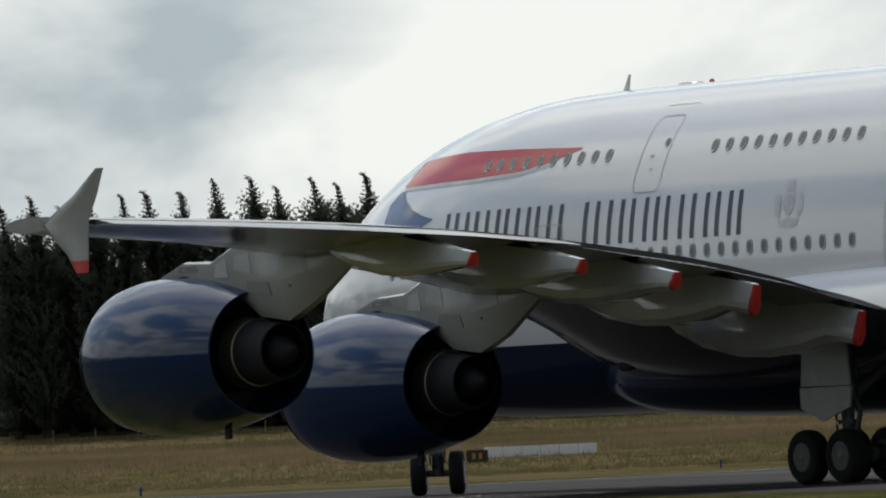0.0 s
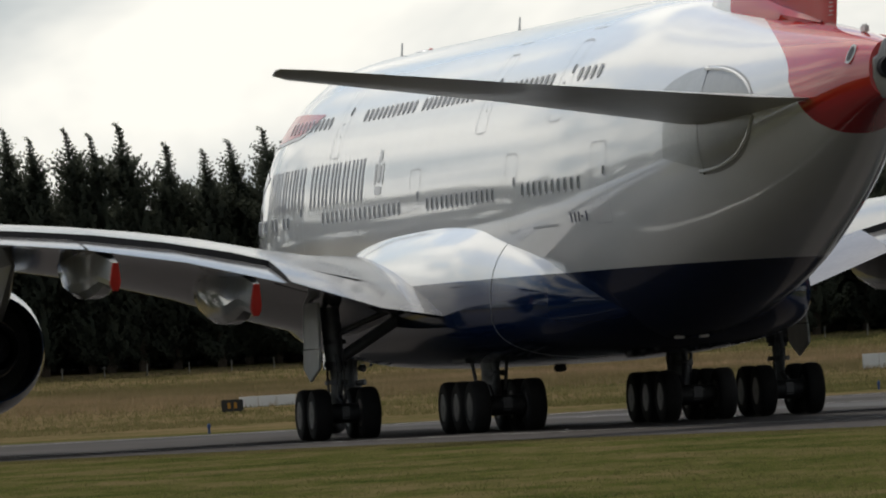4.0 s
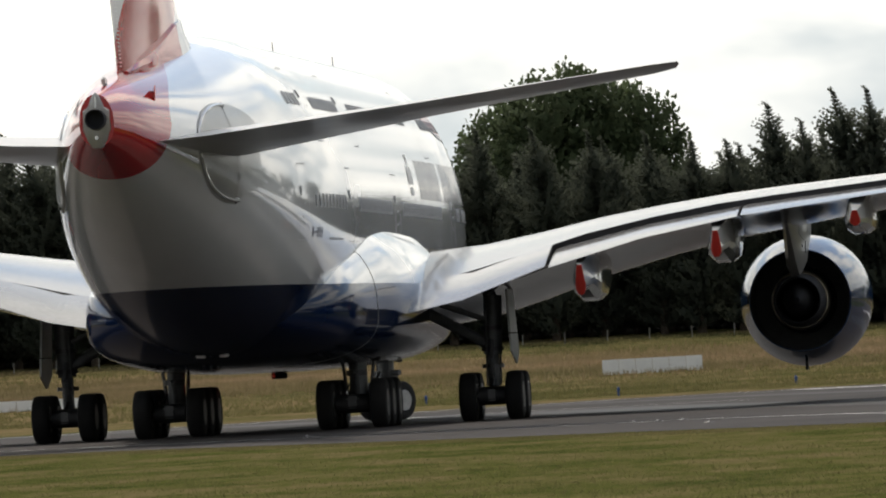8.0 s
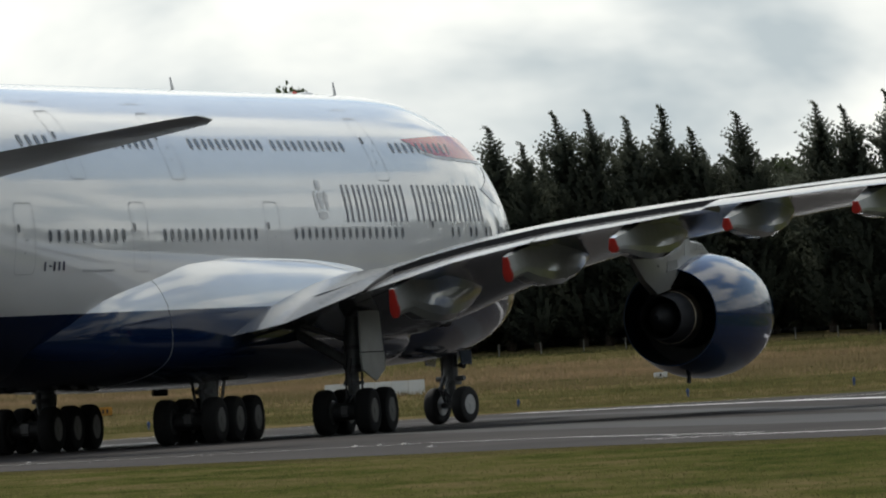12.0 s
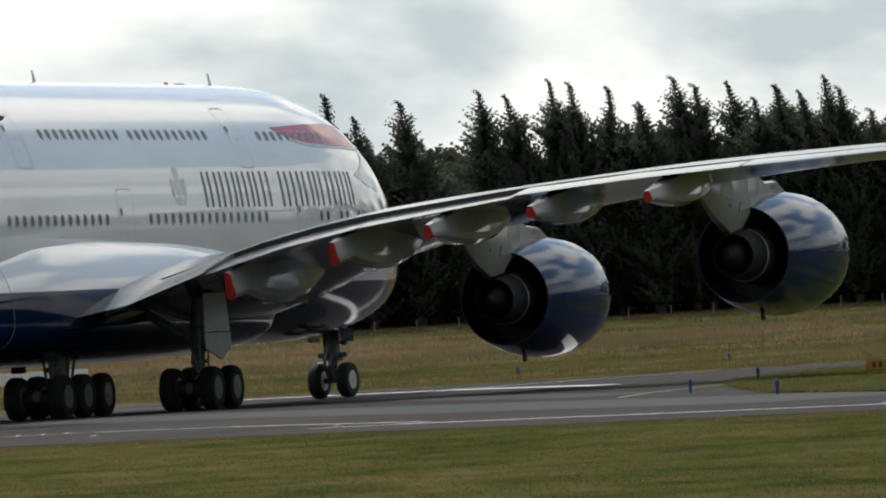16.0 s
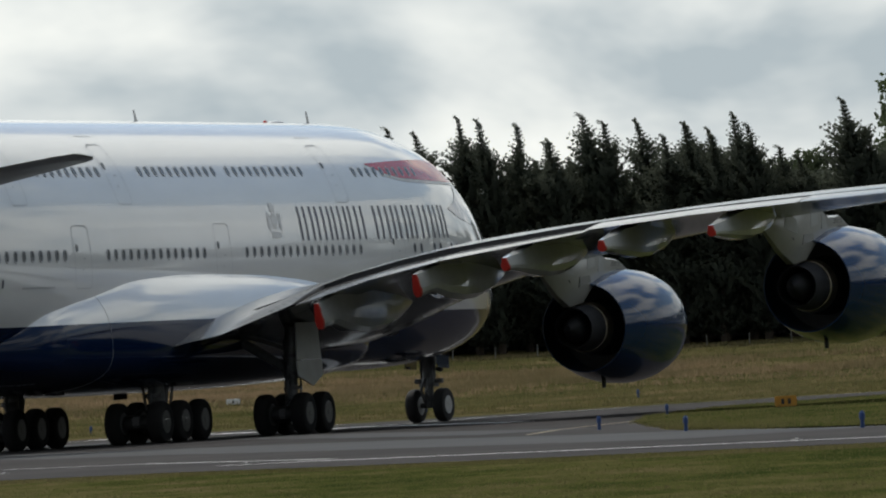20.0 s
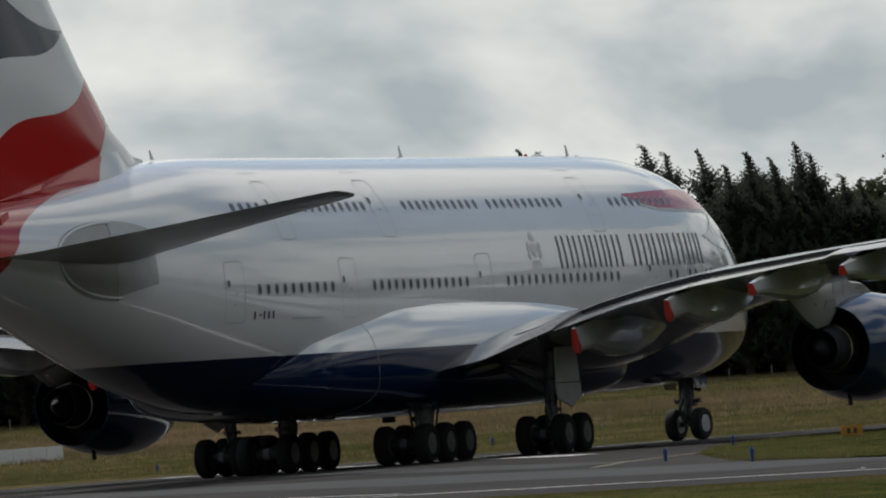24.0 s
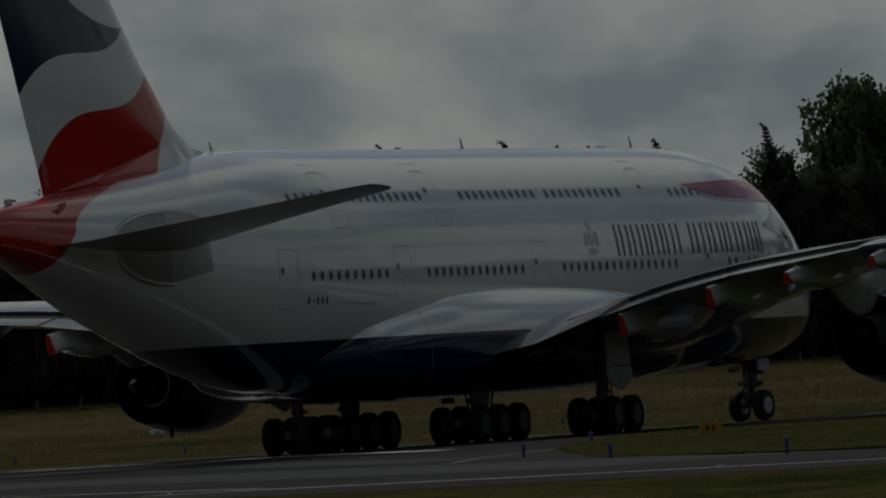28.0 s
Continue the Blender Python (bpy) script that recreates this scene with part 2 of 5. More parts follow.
LETTER.node_tree.nodes["Principled BSDF"].inputs["Specular IOR Level"].default_value = 0.5
GREYPAINT = material("wing_grey_paint", (0.30, 0.30, 0.29), 0.3, 0.0, 0.12, 0.8, coat=0.2)
PLATE = material("skin_panel_grey", (0.55, 0.56, 0.56), 0.35, 0.0, 0.1, 1.2, coat=0.1)
SCRUB = material("scrub_plate_grey", (0.36, 0.37, 0.37), 0.3, 0.0, 0.15, 1.2, coat=0.3)
DARKPANEL = material("dark_panel_grey", (0.17, 0.17, 0.165), 0.35, 0.0, 0.15, 1.2, coat=0.1)
REDGLOW = material("red_lamp_glow", (0.6, 0.03, 0.02), 0.3)
REDGLOW.node_tree.nodes["Principled BSDF"].inputs["Emission Color"].default_value = (1.0, 0.07, 0.04, 1)
REDGLOW.node_tree.nodes["Principled BSDF"].inputs["Emission Strength"].default_value = 30.0
WINGSKIN = material("wing_skin_paint", (0.16, 0.157, 0.157), 0.12, 0.0, 0.2, 0.7)
WINGSKIN.node_tree.nodes["Principled BSDF"].inputs["Specular IOR Level"].default_value = 0.75
TAILSKIN = material("bare_tailplane_metal", (0.36, 0.35, 0.34), 0.3, 0.45, 0.15, 0.9, coat=0.15)
POLISHED = material("polished_aluminium", (0.78, 0.79, 0.8), 0.14, 1.0, 0.06, 1.5)
REDPAINT = material("red_end_paint", (0.5, 0.03, 0.02), 0.4, 0.0, 0.12, 4.0)
GLOSSGREY = material("fairing_gloss_grey", (0.55, 0.56, 0.55), 0.12, 0.0, 0.15, 1.0, coat=0.5)
DOORGREY = material("gear_door_paint", (0.52, 0.54, 0.53), 0.4, 0.0, 0.12, 1.5)
STEEL = material("gear_steel", (0.09, 0.09, 0.095), 0.42, 0.6, 0.3, 5.0)
GEARGREY = material("gear_grey_paint", (0.14, 0.145, 0.15), 0.45, 0.1, 0.25, 4.0)
NOSEGREY = material("nose_gear_dark_grey", (0.075, 0.078, 0.08), 0.45, 0.2, 0.3, 4.0)
RUBBER = material("tyre_rubber", (0.006, 0.006, 0.0063), 0.85, 0.0, 0.3, 6.0, 0.004)
NOSERIM = material("nose_rim_grey", (0.4, 0.4, 0.4), 0.4, 0.4, 0.2, 6.0)
RIMMAT = material("wheel_rim_grey", (0.13, 0.13, 0.13), 0.4, 0.4, 0.2, 6.0)
DARK = material("dark_metal", (0.03, 0.03, 0.032), 0.55, 0.5, 0.3, 4.0)
NOZZLE = material("sooty_nozzle", (0.012, 0.013, 0.018), 0.8, 0.0, 0.3, 4.0)
TITAN = material("exhaust_titanium", (0.46, 0.41, 0.34), 0.36, 0.9, 0.2, 4.0)
PANE = material("cabin_glass", (0.075, 0.085, 0.1), 0.12, 0.0, 0.1, 4.0)
FRAMEGREY = material("seal_grey", (0.38, 0.39, 0.41), 0.5, 0.0, 0.1, 4.0)
CRESTGREY = material("crest_silver_paint", (0.58, 0.59, 0.60), 0.35, 0.0, 0.2, 3.0)


def two_tone(name, c1, c2, scale, rough, bump=0.02, detail=6.0, stretch=(1, 1, 1), c3=None, scale2=0.02, gloss=0.0):
    m = material(name, c1, rough, 0.0, 0.25, scale * 6, bump)
    nt = m.node_tree
    b = nt.nodes["Principled BSDF"]
    b.inputs["Specular IOR Level"].default_value = gloss
    src = b.inputs["Base Color"].links[0].from_socket
    tc = nt.nodes.new("ShaderNodeTexCoord")
    mp = nt.nodes.new("ShaderNodeMapping")
    mp.inputs["Scale"].default_value = stretch
    nt.links.new(tc.outputs["Object"], mp.inputs[0])

    def blend(src, other, sc, lo, hi):
        n = nt.nodes.new("ShaderNodeTexNoise")
        n.inputs["Scale"].default_value, n.inputs["Detail"].default_value = sc, detail
        nt.links.new(mp.outputs[0], n.inputs["Vector"])
        r = nt.nodes.new("ShaderNodeMapRange")
        r.inputs[1].default_value, r.inputs[2].default_value = lo, hi
        nt.links.new(n.outputs[0], r.inputs[0])
        mx = nt.nodes.new("ShaderNodeMix")
        mx.data_type = "RGBA"
        mx.inputs[7].default_value = (*other, 1)
        nt.links.new(r.outputs[0], mx.inputs[0])
        nt.links.new(src, mx.inputs[6])
        return mx.outputs[2]

    out = blend(src, c2, scale, 0.36, 0.68)
    if c3:
        out = blend(out, c3, scale2, 0.45, 0.6)
    nt.links.new(out, b.inputs["Base Color"])
    return m


def turf(name, green, dry, dark, layers, bump, x_drift):
    """Grass in patches: layers are noise scales along x and y and their shares of the mix from green to dry; moist: a drift of the mix along x."""
    m = bpy.data.materials.new(name)
    m.use_nodes = True
    nt = m.node_tree
    b = nt.nodes["Principled BSDF"]
    b.inputs["Roughness"].default_value, b.inputs["Specular IOR Level"].default_value = 0.95, 0.0
    tc = nt.nodes.new("ShaderNodeTexCoord")
    total = None
    for k, (sx, sy, share) in enumerate(layers):
        mp = nt.nodes.new("ShaderNodeMapping")
        mp.inputs["Scale"].default_value, mp.inputs["Location"].default_value = (sx, sy, 1), (7.3 * k, 3.1 * k, 0)
        nt.links.new(tc.outputs["Object"], mp.inputs[0])
        n = nt.nodes.new("ShaderNodeTexNoise")
        n.inputs["Scale"].default_value, n.inputs["Detail"].default_value = 1.0, 4.0
        nt.links.new(mp.outputs[0], n.inputs["Vector"])
        r = nt.nodes.new("ShaderNodeMapRange")
        r.inputs[1].default_value, r.inputs[2].default_value, r.inputs[4].default_value = 0.36, 0.64, share
        nt.links.new(n.outputs[0], r.inputs[0])
        if total is None:
            total = r.outputs[0]
        else:
            ad = nt.nodes.new("ShaderNodeMath")
            nt.links.new(total, ad.inputs[0])
            nt.links.new(r.outputs[0], ad.inputs[1])
            total = ad.outputs[0]
    sep = nt.nodes.new("ShaderNodeSeparateXYZ")
    nt.links.new(tc.outputs["Object"], sep.inputs[0])
    # the mix turns greener and darker as x grows
    along_x = nt.nodes.new("ShaderNodeMapRange")
    for i, v in zip((1, 2, 3, 4), x_drift):
        along_x.inputs[i].default_value = v
    nt.links.new(sep.outputs[0], along_x.inputs[0])
    ad = nt.nodes.new("ShaderNodeMath")
    nt.links.new(total, ad.inputs[0])
    nt.links.new(along_x.outputs[0], ad.inputs[1])
    total = ad.outputs[0]
    ramp = nt.nodes.new("ShaderNodeValToRGB")
    ramp.color_ramp.elements[0].position, ramp.color_ramp.elements[0].color = 0.12, (*dark, 1)
    ramp.color_ramp.elements[1].position, ramp.color_ramp.elements[1].color = 0.85, (*dry, 1)
    ramp.color_ramp.elements.new(0.42).color = (*green, 1)
    nt.links.new(total, ramp.inputs[0])
    nt.links.new(ramp.outputs[0], b.inputs["Base Color"])
    bp = nt.nodes.new("ShaderNodeBump")
    bp.inputs["Strength"].default_value, bp.inputs["Distance"].default_value = 0.6, bump
    nt.links.new(total, bp.inputs["Height"])
    nt.links.new(bp.outputs[0], b.inputs["Normal"])
    return m


GRASS = turf("mown_grass", (0.058, 0.061, 0.018), (0.108, 0.085, 0.042), (0.028, 0.037, 0.010), ((0.22, 0.10, 0.42), (0.9, 0.22, 0.34), (4.0, 0.7, 0.24)), 0.03, (4, 18, 0.0, -0.22))
MEADOW = turf("dry_meadow", (0.068, 0.063, 0.025), (0.140, 0.103, 0.056), (0.036, 0.040, 0.014), ((0.05, 0.16, 0.45), (0.3, 0.5, 0.3), (1.6, 1.0, 0.25)), 0.06, (-20, 34, 0.12, -0.08))
ASPHALT = two_tone("asphalt", (0.031, 0.028, 0.027), (0.048, 0.043, 0.041), 0.12, 0.8, 0.01, stretch=(1, 0.5, 1), gloss=0.035)
DARKASPHALT = two_tone("dark_asphalt", (0.020, 0.020, 0.021), (0.034, 0.034, 0.034), 0.12, 0.75, 0.01, stretch=(1, 0.5, 1), gloss=0.15)
LINE = material("worn_white_line", (0.55, 0.55, 0.53), 0.6, 0.0, 0.3, 0.8)
BAND = material("white_band_paint", (0.78, 0.76, 0.75), 0.5, 0.0, 0.2, 0.8)
YELLOWLINE = material("worn_yellow_line", (0.2, 0.15, 0.05), 0.6, 0.0, 0.3, 0.8)


def see_through(m, share):
    nt = m.node_tree
    b = nt.nodes["Principled BSDF"]
    t = nt.nodes.new("ShaderNodeBsdfTranslucent")
    nt.links.new(b.inputs["Base Color"].links[0].from_socket, t.inputs[0])
    x = nt.nodes.new("ShaderNodeMixShader")
    x.inputs[0].default_value = share
    nt.links.new(b.outputs[0], x.inputs[1])
    nt.links.new(t.outputs[0], x.inputs[2])
    nt.links.new(x.outputs[0], nt.nodes["Material Output"].inputs[0])


def blades(name, colour, other):
    m = two_tone(name, colour, other, 0.12, 0.9, 0.0, stretch=(0.4, 1.5, 1))
    see_through(m, 0.5)
    return m


BLADE = blades("grass_blades", (0.122, 0.115, 0.044), (0.17, 0.145, 0.070))
TURFBLADE = blades("turf_blades", (0.098, 0.102, 0.034), (0.135, 0.118, 0.054))
STRAW = blades("straw_blades", (0.29, 0.212, 0.128), (0.15, 0.13, 0.062))
NEEDLE = material("cypress_needles", (0.088, 0.100, 0.074), 0.85, 0.0, 0.25, 0.5)
LEAF = material("broad_leaves", (0.068, 0.09, 0.044), 0.8, 0.0, 0.45, 0.8)
BARK = material("bark", (0.05, 0.04, 0.03), 0.9, 0.0, 0.3, 2.0)
BOARDMAT = material("board_white", (0.72, 0.73, 0.72), 0.55, 0.0, 0.08, 1.0)
BLUE = material("blue_light_body", (0.012, 0.045, 0.16), 0.4, 0.0, 0.15, 8.0)
SIGNBLACK = material("sign_black", (0.015, 0.015, 0.015), 0.5, 0.0, 0.2, 3.0)
SIGNYELLOW = material("sign_yellow", (0.42, 0.20, 0.02), 0.5, 0.0, 0.15, 3.0)
CONCRETE = material("post_concrete", (0.19, 0.185, 0.165), 0.85, 0.0, 0.2, 4.0)


for leaf in (NEEDLE, LEAF, BARK):
    leaf.node_tree.nodes["Principled BSDF"].inputs["Specular IOR Level"].default_value = 0.08
for leaf in (NEEDLE, LEAF):
    see_through(leaf, 0.45)


# ---- mesh helpers ----
def part(name, bm, mat, parent=None, label="", smooth=True):
    me = bpy.data.meshes.new(name)
    bm.to_mesh(me)
    bm.free()
    for m in mat if isinstance(mat, (list, tuple)) else (mat,):
        me.materials.append(m)
    if smooth:
        me.shade_smooth()
        me.set_sharp_from_angle(angle=radians(38))
    ob = new(name, me)
    if parent:
        ob.parent = parent
    if label:
        tagged(ob, label)
    return ob


def loft(sections, cap=True, closed=True, bm=None, mat=0):
    """Skins a list of rings, each a list of points."""
    bm = bm or bmesh.new()
    rings = [[bm.verts.new(v) for v in s] for s in sections]
    n = len(rings[0])
    for r, q in zip(rings, rings[1:]):
        for i in range(n if closed else n - 1):
            j = (i + 1) % n
            bm.faces.new((r[i], r[j], q[j], q[i])).material_index = mat
    if cap:
        bm.faces.new(rings[0][::-1]).material_index = mat
        bm.faces.new(rings[-1]).material_index = mat
    bmesh.ops.recalc_face_normals(bm, faces=bm.faces)
    return bm


def box(bm, x, y, z, sx, sy, sz, bevel=0.0, rot=None):
    m = Matrix.Translation((x, y, z)) @ (rot or Matrix.Identity(4)) @ Matrix.Diagonal((sx, sy, sz, 1))
    r = bmesh.ops.create_cube(bm, size=1, matrix=m)
    if bevel:
        edges = {e for v in r["verts"] for e in v.link_edges}
        bmesh.ops.bevel(bm, geom=list(edges), offset=bevel, segments=2, affect="EDGES")


def tube(bm, a, b, r1, r2=None, seg=12):
    a, b = Vector(a), Vector(b)
    d = b - a
    m = Matrix.Translation((a + b) / 2) @ d.to_track_quat("Z", "Y").to_matrix().to_4x4()
    bmesh.ops.create_cone(bm, cap_ends=True, segments=seg, radius1=r1, radius2=r1 if r2 is None else r2, depth=d.length, matrix=m)


def table(rows):
    cols = list(zip(*rows))

    def at(x):
        return [float(np.interp(x, cols[0], c)) for c in cols[1:]]
    return at


def smooth_table(rows):
    """Like table, but glides through the rows without a crease or an overshoot."""
    c = np.array(rows, float)
    xs, ys = c[:, 0], c[:, 1:]
    h = np.diff(xs)[:, None]
    d = np.diff(ys, axis=0) / h
    g = np.zeros_like(ys)
    g[0], g[-1] = d[0], d[-1]
    for i in range(1, len(xs) - 1):
        for k in range(ys.shape[1]):
            if d[i - 1, k] * d[i, k] > 0:
                w1, w2 = 2 * h[i, 0] + h[i - 1, 0], h[i, 0] + 2 * h[i - 1, 0]
                g[i, k] = (w1 + w2) / (w1 / d[i - 1, k] + w2 / d[i, k])

    def at(x):
        i = int(min(len(xs) - 2, max(0, np.searchsorted(xs, x) - 1)))
        q = h[i, 0]
        u = min(1.0, max(0.0, (x - xs[i]) / q))
        v = ys[i] * (2 * u ** 3 - 3 * u * u + 1) + ys[i + 1] * (3 * u * u - 2 * u ** 3) + q * (g[i] * (u ** 3 - 2 * u * u + u) + g[i + 1] * (u ** 3 - u * u))
        return [float(w) for w in v]
    return at


# ---- airliner ----
plane = tagged(new("airliner"), "four-engined double-deck airliner, white over navy with red tail", "airplane")

# x, top, bottom, half width (rows from tail to nose)
SHAPE = smooth_table((
    (-70.25, 8.92, 7.60, 0.44), (-69.0, 9.12, 7.28, 0.80), (-66.0, 9.47, 6.3, 1.46), (-62.0, 9.87, 5.05, 2.22), (-58.0, 10.36, 3.95, 2.81),
    (-54.0, 10.83, 2.93, 3.22), (-50.0, 10.97, 2.28, 3.46), (-46.0, 10.98, 2.08, 3.56), (-44.0, 10.98, 2.05, 3.57), (-17.0, 10.98, 2.05, 3.57), (-13.0, 10.91, 2.05, 3.52),
    (-10.5, 10.67, 2.08, 3.39), (-8.2, 10.27, 2.15, 3.17), (-6.2, 9.72, 2.28, 2.85), (-4.4, 9.04, 2.46, 2.45), (-3.0, 8.36, 2.66, 2.06),
    (-2.0, 7.74, 2.84, 1.73), (-1.0, 6.92, 3.10, 1.31), (-0.2, 6.07, 3.44, 0.88), (0.25, 5.42, 3.82, 0.51), (0.45, 4.8, 4.4, 0.12)))


def skin(x, a):
    """The point of the fuselage at x and at the angle a round it (0: left side, 90: top)."""
    top, bot, w = SHAPE(x)
    zc = bot + 0.43 * (top - bot)
    c, s = math.cos(radians(a)), math.sin(radians(a))
    n = 2 / 2.12
    y = w * math.copysign(abs(c) ** n, c)
    z = zc + ((top - zc) if s > 0 else (zc - bot)) * math.copysign(abs(s) ** n, s)
    return Vector((x + OX, y, z))


def skin_z(x, z, side):
    """The point of the fuselage at x and height z on a side (1: left, -1: right), and its normal."""
    lo, hi = -85.0, 85.0
    for _ in range(30):
        m = (lo + hi) / 2
        lo, hi = (m, hi) if skin(x, m).z < z else (lo, m)
    p0, p1, p2 = skin(x, lo), skin(x + 0.05, lo), skin(x, lo + 0.5)
    n = (p1 - p0).cross(p2 - p0).normalized()
    n = n if n.y > 0 else -n
    return (p0, n) if side > 0 else (Vector((p0.x, -p0.y, p0.z)), Vector((n.x, -n.y, n.z)))


xs = [-70.25, -69.6, -69.0, -68.0, -67.0, -66.0, -65.0] + [-64.0 + k for k in range(0, 17)] + [-46.0, -44.0, -40, -36, -32, -28, -24, -20, -17, -16, -15, -14, -13] + \
     [-11.8, -10.5, -9.3, -8.2, -7.2, -6.2, -5.3, -4.4, -3.7, -3.0, -2.5, -2.0, -1.5, -1.0, -0.6, -0.2, 0.05, 0.25, 0.38, 0.45]
part("fuselage", loft([[skin(x, a) for a in range(0, 360, 5)] for x in xs]), FUSELAGE, plane, "white fuselage with a navy belly and red tail cone")


def fairing_ring(x):
    f = smooth_table(((-52.0, 3.2, 3.6, 1.2), (-49.5, 2.35, 4.3, 2.9), (-47.4, 2.0, 5.2, 3.7), (-43.5, 1.82, 6.0, 4.05), (-40, 1.74, 6.4, 4.35), (-36, 1.70, 6.5, 4.45), (-30, 1.70, 6.45, 4.4), (-25, 1.75, 6.2, 4.25), (-20, 1.9, 5.4, 3.7), (-16.5, 2.3, 4.0, 2.2)))
    b, t, w = f(x)
    zc = 3.3
    out = []
    for k in range(48):
        a = 2 * math.pi * k / 48
        c, s = math.cos(a), math.sin(a)
        n = 2 / 2.5 if s > 0 else 2 / 2.9
        y = w * math.copysign(abs(c) ** n, c)
        z = zc + ((t - zc) if s > 0 else (zc - b)) * math.copysign(abs(s) ** n, s)
        out.append((x + OX, y, z))
    return out


part("belly_fairing", loft([fairing_ring(-52 + k * 0.75) for k in range(48)]), FUSELAGE, plane, "bulging wing root fairing, white above navy")

def ring(x, y, z, r, n=40):
    return [(x + OX, y + r * math.cos(2 * math.pi * k / n), z + r * math.sin(2 * math.pi * k / n)) for k in range(n)]


# bare metal tail cap and exhaust
rings = []
for x, k in ((-70.18, 0.98), (-70.2, 1.03), (-70.27, 1.02), (-70.31, 0.92), (-70.32, 0.5)):
    rings.append([(x + OX, k * a, 8.26 + k * b) for a, b in ((0, 0.7), (0.1, 0.6), (0.2, 0.34), (0.335, 0.24), (0.345, -0.22), (0.24, -0.5), (0.12, -0.68), (-0.12, -0.68), (-0.24, -0.5), (-0.345, -0.22), (-0.335, 0.24), (-0.2, 0.34), (-0.1, 0.6))])
cap = part("tail_cap", loft(rings), TAILSKIN, plane, "bare silver metal tail cap")
bm = loft([ring(x, 0, 8.28, r, 24) for x, r in ((-70.1, 0.27), (-70.5, 0.265), (-70.62, 0.255), (-70.62, 0.235), (-70.37, 0.22))])
part("exhaust_ring", bm, NOZZLE, cap, "dark round auxiliary exhaust pipe")
bm = bmesh.new()
tube(bm, (-70.27 + OX, 0, 7.82), (-70.4 + OX, 0, 7.82), 0.07, 0.05, 12)
part("tail_lamp", bm, POLISHED, cap, "small clear tail lamp")
bm = bmesh.new()
box(bm, -70.3 + OX, 0, 8.72, 0.12, 0.05, 0.32, 0.02)
part("cap_rib", bm, POLISHED, cap)
bm = bmesh.new()
box(bm, -68.4 + OX, 0, 9.28, 0.5, 0.1, 0.22, 0.04)
part("drain_mast", bm, PLATE, plane)


def half(x):
    return 5 * (0.2969 * math.sqrt(x) - 0.126 * x - 0.3516 * x * x + 0.2843 * x ** 3 - 0.1036 * x ** 4)


def foil(n=16, lo=0.0, hi=1.0):
    """Unit aerofoil outline: chord lo..hi from the nose, thickness 1."""
    up = []
    for k in range(n + 1):
        x = hi * 0.5 * (1 - math.cos(math.pi * k / n)) if lo == 0 and hi == 1 else (hi * (1 - math.cos(math.pi * k / n / 2)) if lo == 0 else lo + (hi - lo) * k / n)
        up.append((x, half(x)))
    low = [(x, -t) for x, t in up[::-1]]
    return up + (low[1:-1] if lo == 0 and hi == 1 else (low[:-1] if lo == 0 else low[1:]))


def span(stations, side, camber=0.0, cut=None):
    """Skins aerofoil sections: (y, leading x, trailing x, leading z, trailing z, thickness). cut: the part of the chord that is kept, and its drop."""
    rings = []
    for y, xl, xt, zl, zt, th in stations:
        lo, hi, drop = cut or (0.0, 1.0, 0.0)
        pts = foil(16 if lo == 0 else 6, lo, hi)
        if drop > 0.1:
            pts = [(lo - 0.015, 0.03)] + pts
        rings.append([(xl + (xt - xl) * u + OX, side * y, zl + (zt - zl) * u + v * th * (1.06 - 0.45 * u * u) + camber * th * (4 * u * (1 - u) + 20 * u ** 3 * (1 - u)) - drop * (0.5 + 0.5 * (1 - u) / (1.001 - lo))) for u, v in pts])
    bm = loft(rings)
    # dark material on the rear cut face puts the flap slot's shade into colour
    for f in bm.faces:
        if cut and cut[0] == 0 and f.normal.x < -0.75:
            f.material_index = 1
    return bm


WING = smooth_table(((2.5, -18.0, -40.0, 4.02, 2.85, 2.3), (5.5, -20.5, -39.0, 4.17, 3.37, 2.15), (9.3, -23.7, -38.4, 4.9, 4.62, 1.66), (13.3, -27.0, -39.2, 5.5, 5.42, 1.27),
                     (17.0, -30.0, -41.0, 5.86, 5.78, 1.03), (21.0, -33.2, -43.0, 6.12, 6.13, 0.82), (26.0, -37.3, -45.4, 6.45, 6.36, 0.68), (32.0, -42.2, -48.3, 6.65, 6.53, 0.5), (39.4, -48.0, -51.7, 6.72, 6.68, 0.34)))
ys = [2.5, 4, 5.5, 7.3, 9.3, 11.3, 13.3, 15, 17, 19, 21, 23.5, 26, 29, 32, 35, 37.5, 39.4]


def tail_fin():
    rows = ((9.0, -54.0, -65.6, 0.9), (10.2, -53.0, -66.0, 0.95), (11.2, -54.4, -66.4, 1.0), (11.9, -55.75, -66.7, 1.05), (14.0, -57.9, -67.5, 0.95), (16.3, -59.95, -68.4, 0.85), (20.0, -63.2, -69.9, 0.65), (23.9, -66.8, -71.5, 0.42), (24.15, -67.6, -71.6, 0.2))
    rings = [[(xl + (xt - xl) * u + OX, v * th, z) for u, v in foil()] for z, xl, xt, th in rows]
    return loft(rings)


fin = part("tail_fin", tail_fin(), FIN, plane, "tall fin painted with red, white and navy waves")
